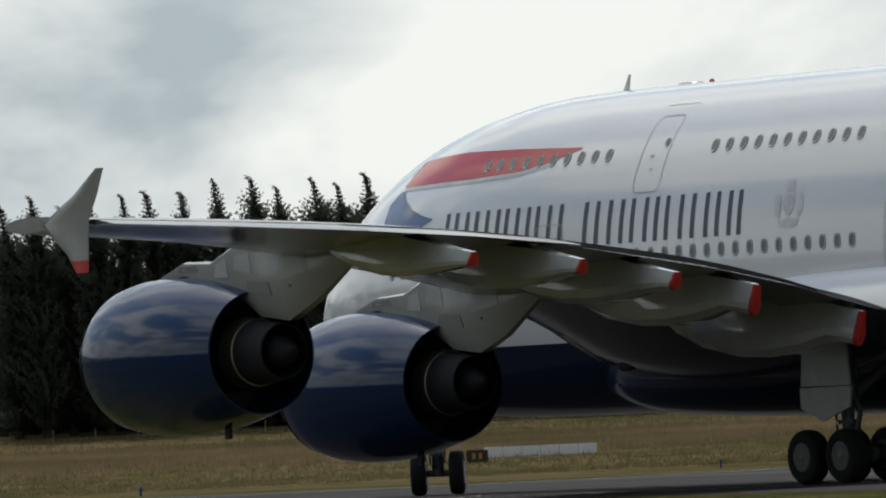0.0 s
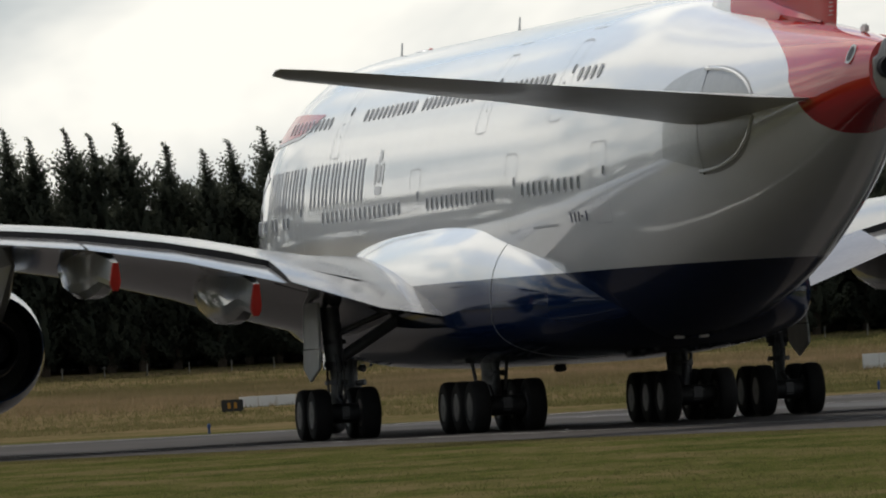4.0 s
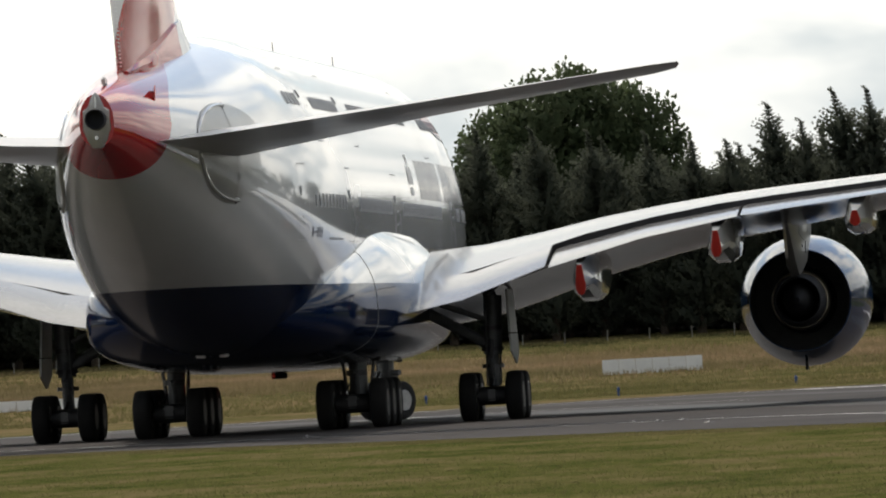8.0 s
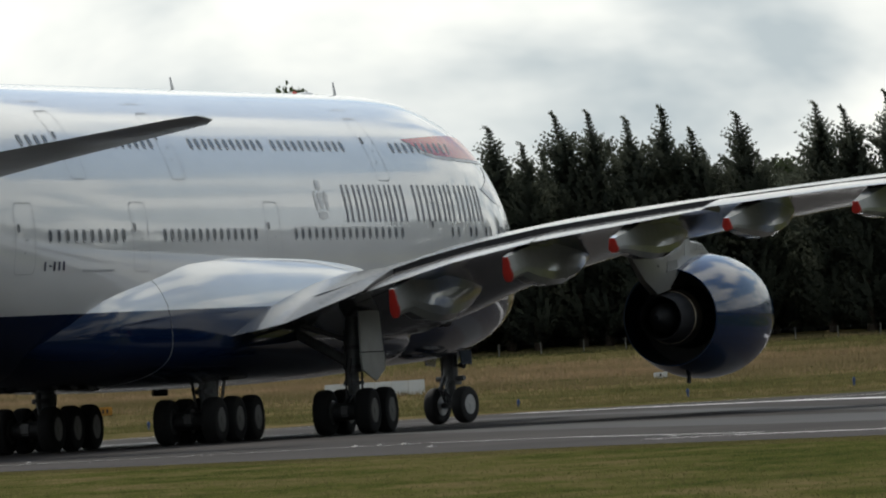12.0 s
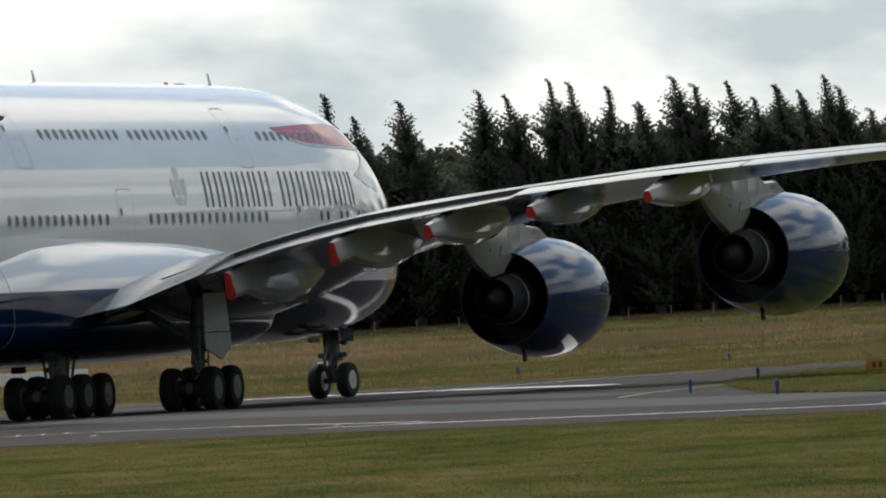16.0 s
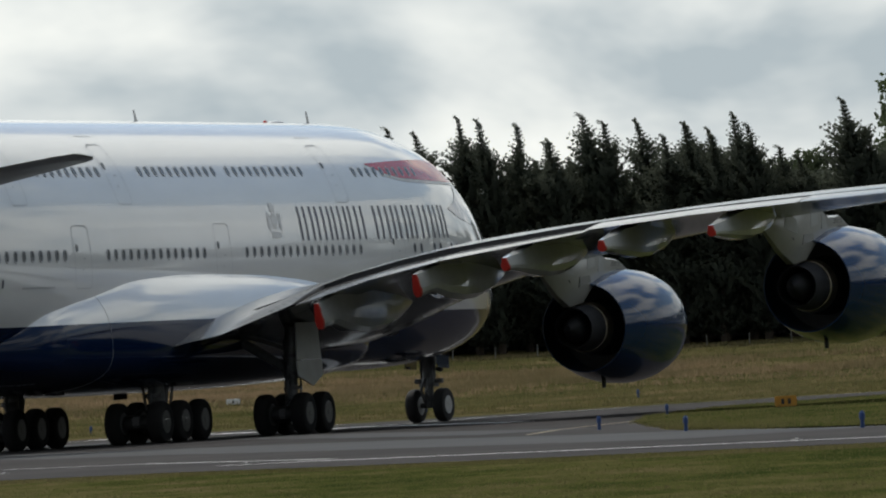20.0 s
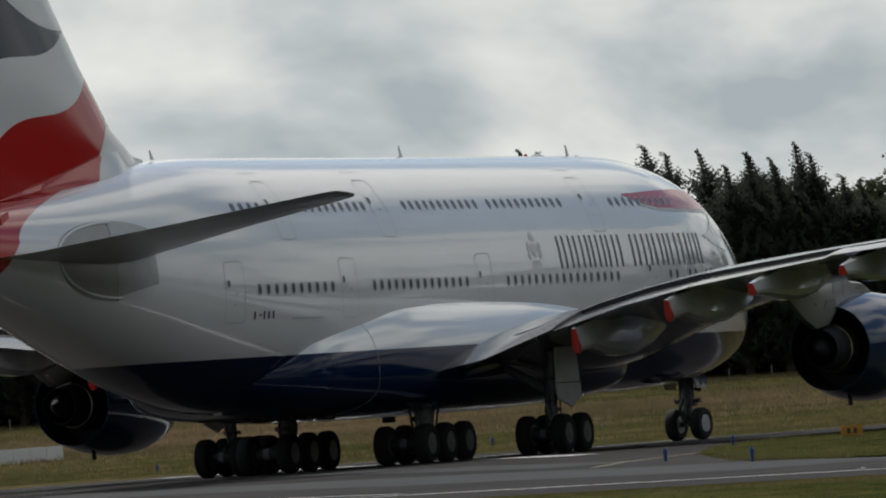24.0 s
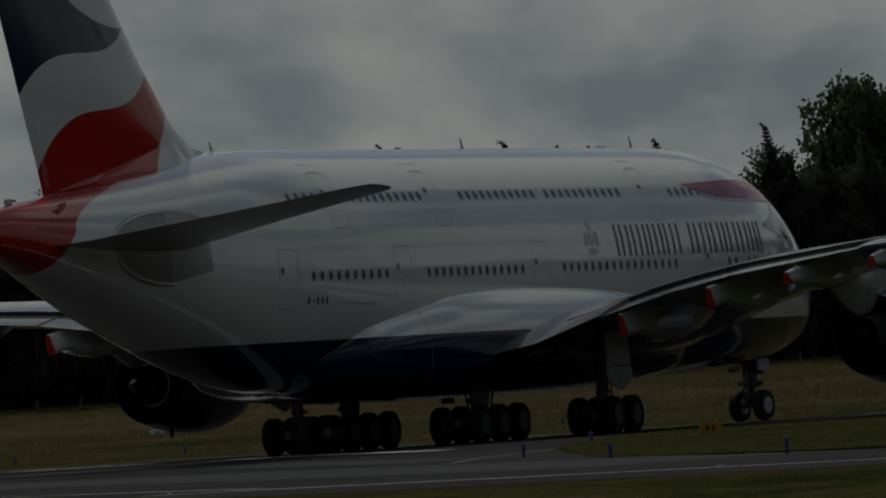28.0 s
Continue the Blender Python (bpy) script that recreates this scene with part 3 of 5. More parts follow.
# flared fairing where the fin meets the body
rings = []
for k in range(22):
    x = -53.2 - 11.6 * k / 21
    top = SHAPE(x)[0]
    f = min(1.0, k / 6)
    c = max(0.02, min(0.98, (-x - 54.4) / 12.0))
    t = 0.5 * f * (0.06 + 1.02 * half(c) * 2)
    g = 1 - max(0, k - 8) / 13
    w, h = t * (0.3 + 0.7 * min(1.0, 3 * g)) + 0.28 * f * g, 0.06 + 0.6 * f * g
    t *= 0.3 + 0.7 * min(1.0, 3 * g)
    rings.append([(x + OX, s * a, top + b) for s, a, b in ((1, w, -0.22), (1, w * 0.97, -0.05), (1, t + 0.12 * f, h * 0.4), (1, t + 0.02, h), (-1, t + 0.02, h), (-1, t + 0.12 * f, h * 0.4), (-1, w * 0.97, -0.05), (-1, w, -0.22))])
part("fin_fairing", loft(rings), FIN, fin, "flared fairing at the foot of the fin")
# sawtooth vents along the foot of the rudder
for s in (1, -1):
    for k in range(26):
        bm = bmesh.new()
        z = 9.75 + 0.1 * k
        box(bm, -65.62 - 0.3 * (z - 10.2) + OX, s * 0.055, z, 0.36, 0.02, 0.014)
        part("rudder_slat", bm, PLATE, fin)
for s in (1, -1):
    part("tailplane", span([(1.2, -57.6, -67.5, 7.68, 7.72, 0.8), (2.5, -58.6, -67.6, 7.76, 7.8, 0.72), (8, -63.0, -69.2, 8.27, 8.28, 0.4), (14.0, -67.9, -71.0, 8.78, 8.83, 0.2), (14.6, -69.3, -71.1, 8.8, 8.87, 0.1), (14.75, -70.4, -71.1, 8.85, 8.88, 0.04)], s), TAILSKIN, plane, "light grey tailplane with polished leading edge")
    part("wing", span([(y, *WING(y)) for y in ys], s, 0.06, (0.0, 0.8, 0.0)), (WINGSKIN, DARK), plane, "light grey swept wing")
    for lo, hi in ((3.7, 8.6), (8.7, 13.6), (16.2, 20.4), (20.5, 24.4), (27.0, 31.0), (31.1, 35.0), (35.1, 38.9)):
        rows = []
        for k in range(5):
            y = lo + (hi - lo) * k / 4
            xl, xt, zl, zt, th = WING(y)
            rows.append((y, xl + 0.015, xt, zl, zt, th * 1.02 + 0.01))
        part("leading_edge", span(rows, s, 0.06, (0.0, 0.085, 0.0)), (POLISHED, POLISHED), plane, "bare polished metal leading edge")
    for lo, hi, drop in ((3.6, 8.3, 0.012), (8.4, 13.9, 0.17), (14.0, 20.2, 0.15), (20.3, 29.0, 0.02), (29.1, 38.6, 0.008)):
        rows = [(y, *WING(y)) for y in (lo, (lo + hi) / 2, hi)]
        part("flap", span(rows, s, 0.06, (0.802, 1.0, drop)), WINGSKIN, plane, "pale grey trailing edge flap")
    # upright fence at the tip
    rings = []
    for z, xl, xt in ((5.6, -51.4, -51.85), (6.0, -51.0, -51.9), (6.7, -49.9, -51.95), (7.3, -51.35, -52.38), (7.85, -52.4, -52.68)):
        rings.append([(xl + (xt - xl) * u + OX, s * 39.6 + v * 0.14, z) for u, v in foil(8)])
    foot = [[(xl + (xt - xl) * u + OX, s * 39.6 + v * 0.16, z) for u, v in foil(8)] for z, xl, xt in ((5.58, -51.4, -51.87), (5.85, -51.15, -51.9))]
    tip = part("wingtip_fence", loft(rings), GREYPAINT, plane, "grey wingtip fence with a red foot")
    part("fence_foot", loft(foot), REDPAINT, tip, "red painted foot")


def nacelle_profile():
    # x back from the intake lip, radius
    return ((0.3, 1.48), (0.42, 1.63), (0.8, 1.78), (1.5, 1.90), (2.5, 1.955), (3.6, 1.93), (4.8, 1.80), (5.7, 1.63), (6.25, 1.51))


def engine(s, y, x0, zc):
    prof = nacelle_profile()
    e = part("engine", loft([ring(x0 - d, s * y, zc, r) for d, r in prof] + [ring(x0 - 6.25, s * y, zc, 1.47), ring(x0 - 4.2, s * y, zc, 1.45)], cap=False), COWL, plane, "glossy navy engine cowl")
    part("intake_lip", loft([ring(x0 - 1.3, s * y, zc, 1.28), ring(x0 - 0.5, s * y, zc, 1.38), ring(x0 - 0.29, s * y, zc, 1.48), ring(x0 - 0.4, s * y, zc, 1.62), ring(x0 - 0.62, s * y, zc, 1.738)], cap=False), POLISHED, e, "polished metal intake lip")
    part("fan_duct", loft([ring(x0 - 4.3, s * y, zc, 1.46), ring(x0 - 4.25, s * y, zc, 0.9)], cap=False), DARK, e)
    part("fan_face", loft([ring(x0 - 1.3, s * y, zc, 1.32), ring(x0 - 1.25, s * y, zc, 0.25), ring(x0 - 0.8, s * y, zc, 0.03)], cap=False), DARK, e)
    part("core_cowl", loft([ring(x0 - d, s * y, zc, r) for d, r in ((4.1, 1.0), (5.0, 0.93), (5.75, 0.86))], cap=False), DARK, e, "dark core engine cowl")
    part("exhaust_band", loft([ring(x0 - d, s * y, zc, r) for d, r in ((5.7, 0.88), (5.95, 0.865), (6.2, 0.83), (6.22, 0.76))], cap=False), TITAN, e, "bare titanium band round the core")
    part("exhaust_nozzle", loft([ring(x0 - d, s * y, zc, r) for d, r in ((6.15, 0.80), (6.7, 0.75), (7.3, 0.67))] + [ring(x0 - 7.3, s * y, zc, 0.64), ring(x0 - 6.4, s * y, zc, 0.62)], cap=False), NOZZLE, e, "dark sooty exhaust nozzle")
    part("exhaust_plug", loft([ring(x0 - d, s * y, zc, r, 24) for d, r in ((6.0, 0.5), (6.8, 0.47), (7.3, 0.36), (7.8, 0.08))]), NOZZLE, e)
    bm = bmesh.new()
    box(bm, x0 - 4.6 + OX, s * y, zc - 1.93, 0.25, 0.08, 0.28, 0.02)
    part("drain_mast", bm, DARK, e)
    # pylon
    xl, xt, zl, zt, th = WING(y)
    zl, zt = zl + 0.15, zt - 0.2
    zt0, zf = zc + 1.7, zl - 0.1
    low = [(x0 - 1.9, zc + 1.88, 0.12), (x0 - 3.2, zc + 1.9, 0.33), (x0 - 4.6, zc + 1.7, 0.42), (x0 - 5.6, zc + 1.35, 0.44), (x0 - 6.6, zc + 0.85, 0.42), (x0 - 7.8, zc + 0.72, 0.36), (x0 - 9.0, zc + 1.15, 0.28), (x0 - 11.0, zt - 0.1, 0.08)]
    top = [(0, zc + 1.97), (0, zc + 2.3), (0, zl - 0.45), (0, zl - 0.05), (0, zl), (0, zl - 0.05), (0, zl - 0.15), (0, zt + 0.25)]
    rings = []
    for (x, zb, w), (_, zu) in zip(low, top):
        h = zu - zb
        rings.append([(x + OX, s * y + a * w * 0.78, zb + b * h) for a, b in ((-0.45, 0), (0.45, 0), (0.9, 0.15), (1, 0.5), (1, 0.9), (0.5, 1.0), (-0.5, 1.0), (-1, 0.9), (-1, 0.5), (-0.9, 0.15))])
    pylon = part("pylon", loft(rings), GREYPAINT, plane, "light grey engine pylon with lighter and darker panels")
    # lighter and darker grey panels and a small vent on its sides
    for e in (1, -1):
        for u0, u1, v0, v1, mat in ((2.2, 2.85, 0.25, 0.85, SCRUB), (3.1, 3.9, 0.5, 0.9, SCRUB), (3.6, 4.6, 0.16, 0.42, DARKPANEL), (4.9, 5.9, 0.46, 0.88, SCRUB), (5.2, 5.32, 0.3, 0.36, DARK), (0.8, 1.6, 0.4, 0.85, DARKPANEL)):
            quad = []
            for u, v in ((u0, v0), (u1, v0 + 0.04), (u1 - 0.12, v1), (u0 + 0.1, v1 - 0.05)):
                i = int(u)
                f = u - i
                lo = [a + (b - a) * f for a, b in zip(rings[i][2], rings[i + 1][2])]
                hi = [a + (b - a) * f for a, b in zip(rings[i][4], rings[i + 1][4])]
                wide = max(abs(lo[1] - s * y), abs(hi[1] - s * y)) + 0.01
                quad.append((lo[0], s * y + e * wide, lo[2] + (hi[2] - lo[2]) * v))
            bm = bmesh.new()
            back = [bm.verts.new((a, b - e * 0.03, c)) for a, b, c in quad]
            face = [bm.verts.new(q) for q in quad]
            bm.faces.new(face)
            for k in range(4):
                bm.faces.new((back[k], back[(k + 1) % 4], face[(k + 1) % 4], face[k]))
            bmesh.ops.recalc_face_normals(bm, faces=bm.faces)
            part("pylon_panel", bm, mat, pylon, smooth=False)


def track_fairing(s, y, deep, length, back, tip):
    """A canoe under the wing; its tail runs out behind the flap to a narrow upright red end."""
    xl, xt, zl, zt, th = WING(y)
    zl, zt = zl + 0.25, zt - 0.29
    x1, x2 = xt + length, xt - back
    shape = [(0.9, 0), (1, 0.3), (1, 0.72), (0.88, 0.9), (0.5, 1), (-0.5, 1), (-0.88, 0.9), (-1, 0.72), (-1, 0.3), (-0.9, 0)]
    rows = []
    for u, du, wu in ((0, 0.04, 0.1), (0.05, 0.3, 0.35), (0.14, 0.6, 0.62), (0.28, 0.86, 0.88), (0.45, 1.0, 1.0), (0.6, 0.98, 1.0), (0.74, 0.85, 0.92), (0.87, 0.62, 0.7), (0.95, None, 0.45), (1.0, None, 0.3)):
        x = x1 + (x2 - x1) * u
        f = min(1.0, max(0.0, (x - xt) / (xl - xt)))
        zu = zt + (zl - zt) * f + 0.05 if x > xt else zt + 0.02 - 0.16 * (xt - x)
        d = tip + (deep * 0.62 - tip) * (1 - u) / 0.13 * 0.5 if du is None else deep * du
        e = 0.14 * min(1.0, max(0.0, (x - xt - 0.2) / 0.8))
        rows.append((x, zu + e, d + e, 0.44 * wu))
    keel = [(0.5, 0), (0.76, 0.32), (1, 0.64), (0.92, 0.84), (0.45, 1), (-0.45, 1), (-0.92, 0.84), (-1, 0.64), (-0.76, 0.32), (-0.5, 0)]
    rings = []
    for k, (x, zu, d, w) in enumerate(rows):
        g = min(1.0, max(0.0, (k - 3) / 4))
        lean = 0.3 * max(0.0, (k - 6) / 3)
        rings.append([(x + OX + lean * e * d, s * y + (a + (c - a) * g) * w, zu - (b + (e - b) * g) * d) for (a, b), (c, e) in zip(shape, keel)])
    f = part("flap_track_fairing", loft(rings), GLOSSGREY, plane, "glossy grey canoe fairing with a red end")
    f.data.set_sharp_from_angle(angle=radians(14))
    x, zu, d, w = rows[-1]
    end = [[(x + OX + dx + 0.3 * b * d, s * y + a * w * k, zu + 0.006 - b * d * 1.01) for a, b in keel] for dx, k in ((0.13, 1.16), (-0.012, 1.02), (-0.02, 0.9))]
    part("end_cap", loft(end), REDPAINT, f, "red painted end cap")


for s in (1, -1):
    engine(s, 14.9, -22.2, 3.0)
    engine(s, 25.7, -30.35, 3.87)
    for row in ((9.3, 1.32, 9.0, 0.35, 0.85), (13.3, 1.2, 8.2, 0.75, 0.74), (17.4, 1.0, 7.0, 1.25, 0.42), (21.5, 0.92, 6.2, 1.25, 0.36), (26.0, 0.82, 5.4, 1.25, 0.34)):
        track_fairing(s, *row)


# ---- landing gear ----
def wheel_mesh(r, w):
    prof = ((0.45 * r, -0.40), (0.55 * r, -0.47), (0.8 * r, -0.5), (0.93 * r, -0.44), (0.985 * r, -0.32), (r, -0.14), (r, 0.14), (0.985 * r, 0.32), (0.93 * r, 0.44), (0.8 * r, 0.5), (0.55 * r, 0.47), (0.45 * r, 0.40))
    n = 28
    rings = [[(q * math.cos(2 * math.pi * k / n), v * w, q * math.sin(2 * math.pi * k / n)) for k in range(n)] for q, v in prof]
    return loft(rings)


def rim_mesh(r, w, s):
    n = 20
    prof = ((0.54 * r, 0.475), (0.50 * r, 0.50), (0.44 * r, 0.44), (0.30 * r, 0.38), (0.2 * r, 0.46), (0.08 * r, 0.5))
    return loft([[(q * math.cos(2 * math.pi * k / n), s * v * w, q * math.sin(2 * math.pi * k / n)) for k in range(n)] for q, v in prof])


WHEELS = []


def wheel(x, y, r, w, nose=False):
    ob = part("wheel", wheel_mesh(r, w), RUBBER, plane, "black rubber tyre")
    for s in (1, -1):
        part("rim", rim_mesh(r, w, s), NOSERIM if nose else RIMMAT, ob, "pale grey wheel rim")
    ob.matrix_basis = pose(x + OX, y, r)
    WHEELS.append((ob, x, y, r, nose))


WX, BX, NX = -33.58, -36.85, -4.65
RM, RN = 0.70, 0.62
for s in (1, -1):
    for dx in (0.85, -0.85):
        for dy in (0.675, -0.675):
            wheel(WX + dx, s * 6.23 + dy, RM, 0.50)
    for dx in (1.7, 0, -1.7):
        for dy in (0.765, -0.765):
            wheel(BX + dx, s * 2.63 + dy, RM, 0.50)
    # wing gear
    bm = bmesh.new()
    tube(bm, (WX + OX, s * 6.23, 0.75), (WX + OX, s * 6.23, 2.2), 0.17)
    tube(bm, (WX + OX, s * 6.23, 1.9), (WX + OX + 0.1, s * 6.3, 3.6), 0.27)
    tube(bm, (WX + OX - 0.3, s * 6.23, 1.2), (WX + OX - 0.55, s * 6.23, 1.8), 0.07)
    tube(bm, (WX + OX - 0.55, s * 6.23, 1.8), (WX + OX - 0.25, s * 6.23, 2.3), 0.07)
    leg = part("wing_gear_leg", bm, GEARGREY, plane, "grey steel landing gear leg")
    bm = bmesh.new()
    tube(bm, (WX + OX, s * 6.1, 2.2), (WX + OX + 0.3, s * 4.0, 3.4), 0.16)
    tube(bm, (WX + OX, s * 6.1, 2.9), (WX + OX - 0.6, s * 4.6, 3.5), 0.08)
    part("side_stay", bm, GEARGREY, leg)
    bm = bmesh.new()
    tube(bm, (WX + OX + 0.24, s * 6.4, 1.0), (WX + OX + 0.3, s * 6.45, 3.4), 0.035, seg=8)
    tube(bm, (WX + OX - 0.26, s * 6.05, 1.0), (WX + OX - 0.28, s * 6.1, 3.2), 0.03, seg=8)
    tube(bm, (WX + OX + 0.3, s * 6.23, 2.1), (WX + OX + 1.5, s * 6.23, 3.5), 0.09)
    for z in (1.5, 2.0, 2.6):
        tube(bm, (WX + OX, s * 6.23, z), (WX + OX, s * 6.23, z + 0.12), 0.33, 0.31)
    part("hydraulic_line", bm, STEEL, leg)
    for dx in (0.85, -0.85):
        bm = bmesh.new()
        tube(bm, (WX + OX + dx * 0.4, s * 6.23, 1.15), (WX + OX + dx * 0.95, s * 6.23, 0.95), 0.06, seg=8)
        tube(bm, (WX + OX + dx, s * 6.23 - 0.38, RM), (WX + OX + dx, s * 6.23 + 0.38, RM), 0.27, seg=16)
        part("brake_unit", bm, DARK, leg)
    bm = bmesh.new()
    box(bm, WX + OX, s * 6.23, 0.72, 2.3, 0.32, 0.34, 0.06)
    for dx in (0.85, -0.85):
        tube(bm, (WX + dx + OX, s * 6.23 - 0.6, RM), (WX + dx + OX, s * 6.23 + 0.6, RM), 0.11)
    part("bogie_beam", bm, STEEL, leg)
    for outline in (((-34.4, 3.75), (-32.5, 3.75), (-32.45, 2.5), (-34.6, 2.5)), ((-34.65, 2.47), (-32.4, 2.47), (-32.45, 1.95), (-33.4, 1.6), (-34.6, 1.95))):
        bm = loft([[(x + OX, s * (6.78 + 0.05 * (3.7 - z) + dy), z) for x, z in outline] for dy in (-0.03, 0.03)])
        part("gear_door", bm, DOORGREY, leg, "pale grey hanging gear door panel", smooth=False)
    # body gear
    bm = bmesh.new()
    tube(bm, (BX + OX, s * 2.63, 0.75), (BX + OX, s * 2.63, 2.4), 0.26)
    tube(bm, (BX + OX + 0.5, s * 2.63, 0.95), (BX + OX + 0.9, s * 2.63, 2.2), 0.1)
    tube(bm, (BX + OX - 0.35, s * 2.63, 1.0), (BX + OX - 0.7, s * 2.63, 1.6), 0.08)
    tube(bm, (BX + OX - 0.7, s * 2.63, 1.6), (BX + OX - 0.3, s * 2.63, 2.1), 0.08)
    leg = part("body_gear_leg", bm, GEARGREY, plane, "stout grey body gear leg")
    bm = bmesh.new()
    box(bm, BX + OX, s * 2.63, 0.74, 4.0, 0.36, 0.36, 0.06)
    for dx in (1.7, 0, -1.7):
        tube(bm, (BX + dx + OX, s * 2.63 - 0.7, RM), (BX + dx + OX, s * 2.63 + 0.7, RM), 0.11)
    part("bogie_beam", bm, STEEL, leg)
    bm = bmesh.new()
    box(bm, BX + OX + 1.0, s * 2.63, 1.95, 1.7, 1.3, 0.12, 0.03)
    part("gear_bay_frame", bm, DARK, leg)
    for dx in (1.7, 0, -1.7):
        bm = bmesh.new()
        tube(bm, (BX + OX + dx, s * 2.63 - 0.45, RM), (BX + OX + dx, s * 2.63 + 0.45, RM), 0.27, seg=16)
        tube(bm, (BX + OX + dx, s * 2.63 + 0.3, RM + 0.2), (BX + OX + dx * 0.4, s * 2.63 + 0.2, 1.25), 0.03, seg=6)
        part("brake_unit", bm, DARK, leg)
    bm = bmesh.new()
    tube(bm, (BX + OX - 0.2, s * 2.3, 1.1), (BX + OX - 0.3, s * 2.2, 2.2), 0.05, seg=8)
    tube(bm, (BX + OX + 0.25, s * 2.95, 1.1), (BX + OX + 0.4, s * 3.1, 2.2), 0.05, seg=8)
    tube(bm, (BX + OX - 0.35, s * 2.63, 1.5), (BX + OX - 0.35, s * 2.63, 1.65), 0.3, 0.3)
    part("hydraulic_line", bm, STEEL, leg)
for dy in (0.55, -0.55):
    wheel(NX, dy, RN, 0.44, True)
bm = bmesh.new()
tube(bm, (0, 0, 0.55), (0.1, 0, 2.8), 0.17)
tube(bm, (0.02, 0, 1.35), (0.12, 0, 2.9), 0.27)
tube(bm, (0, -0.75, RN), (0, 0.75, RN), 0.1)
nose_leg = part("nose_gear_leg", bm, NOSEGREY, plane, "dark grey nose gear leg with lamps")
nose_leg.matrix_basis = pose(NX + OX, 0, 0)
for a, c in (((-0.18, 0, 0.75), (-0.52, 0, 1.15)), ((-0.52, 0, 1.15), (-0.2, 0, 1.6))):
    for s in (1, -1):
        bm = bmesh.new()
        tube(bm, (a[0], s * 0.12, a[2]), (c[0], s * 0.07, c[2]), 0.05, seg=8)
        part("torque_link", bm, NOSEGREY, nose_leg)
for s in (1, -1):
    bm = bmesh.new()
    tube(bm, (0.2, s * 0.34, 1.95), (0.36, s * 0.34, 1.95), 0.1, 0.12, 14)
    tube(bm, (0.15, 0, 1.95), (0.2, s * 0.34, 1.95), 0.04, seg=8)
    part("taxi_lamp", bm, STEEL, nose_leg)
    bm = bmesh.new()
    tube(bm, (0.05, s * 0.1, 1.5), (0.05, s * 0.55, 1.52), 0.09, seg=10)
    part("steering_actuator", bm, NOSEGREY, nose_leg)
    bm = bmesh.new()
    tube(bm, (-0.15, s * 0.2, 0.9), (-0.1, s * 0.25, 2.3), 0.03, seg=6)
    part("hydraulic_line", bm, STEEL, nose_leg)
bm = bmesh.new()
box(bm, 0.05, 0, 1.38, 0.5, 0.62, 0.16, 0.03)
part("steering_collar", bm, NOSEGREY, nose_leg)
bm = bmesh.new()
tube(bm, (NX + OX + 0.15, 0, 1.9), (NX + OX + 1.3, 0, 2.55), 0.11)
part("drag_stay", bm, NOSEGREY, plane)
for s in (1, -1):
    bm = loft([[(NX + OX + x, s * (0.62 + 0.05 * (2.4 - z) + dy), z) for x, z in ((-0.75, 2.45), (0.55, 2.45), (0.5, 1.95), (-0.6, 2.0))] for dy in (-0.02, 0.02)])
    part("nose_gear_door", bm, NAVYPAINT, plane, "navy nose gear door", smooth=False)
# ---- windows, doors and markings on the skin ----
def seat(x, z, side, lift=0.0):
    """The pose of a flat piece on the skin: x forward, y up along the skin, z outward."""
    p0, n = skin_z(x, z, side)
    f = Vector((1, 0, 0))
    f = (f - n * f.dot(n)).normalized()
    u = n.cross(f)
    u = u if u.z > 0 else -u
    f = u.cross(n)
    m = Matrix((f, u, n)).transposed().to_4x4()
    m.translation = p0 + n * lift
    return m


def oval(w, h, n=14):
    out = []
    for k in range(n):
        a = 2 * math.pi * k / n
        c, s = math.cos(a), math.sin(a)
        out.append((w / 2 * math.copysign(abs(c) ** 0.8, c), h / 2 * math.copysign(abs(s) ** 0.8, s)))
    return out


def window_mesh():
    bm = bmesh.new()
    a = [bm.verts.new((x, y, 0.0)) for x, y in oval(0.36, 0.50)]
    b = [bm.verts.new((x, y, 0.018)) for x, y in oval(0.33, 0.47)]
    c = [bm.verts.new((x, y, 0.008)) for x, y in oval(0.25, 0.38)]
    for p0, p1 in ((a, b), (b, c)):
        for k in range(len(p0)):
            j = (k + 1) % len(p0)
            bm.faces.new((p0[k], p0[j], p1[j], p1[k])).material_index = 1
    bm.faces.new(c).material_index = 0
    me = bpy.data.meshes.new("window")
    bm.to_mesh(me)
    bm.free()
    me.materials.append(PANE)
    me.materials.append(FRAMEGREY)
    return me


WINDOW = window_mesh()


def window_row(x0, x1, n, z, skip=()):
    for s in (1, -1):
        for k in range(n):
            if k in skip:
                continue
            ob = new("window", WINDOW)
            ob.parent = plane
            ob.matrix_basis = seat(x0 + (x1 - x0) * k / max(1, n - 1), z, s, 0.004) @ Matrix.Diagonal((0.86, 0.84, 1, 1))


for row in ((-19.75, -30.38, 17, 6.29), (-34.2, -42.5, 14, 6.29), (-46.1, -51.85, 10, 6.30)):
    window_row(*row)
for xa in (-13.72, -11.6, -9.55, -7.4):
    window_row(xa, xa - 0.68, 2, 6.29)
for row in ((-12.15, -18.3, 10, 9.07), (-23.35, -30.05, 11, 9.09), (-31.35, -37.8, 11, 9.09), (-41.45, -47.2, 10, 9.08), (-50.2, -52.15, 4, 9.12)):
    window_row(*row)


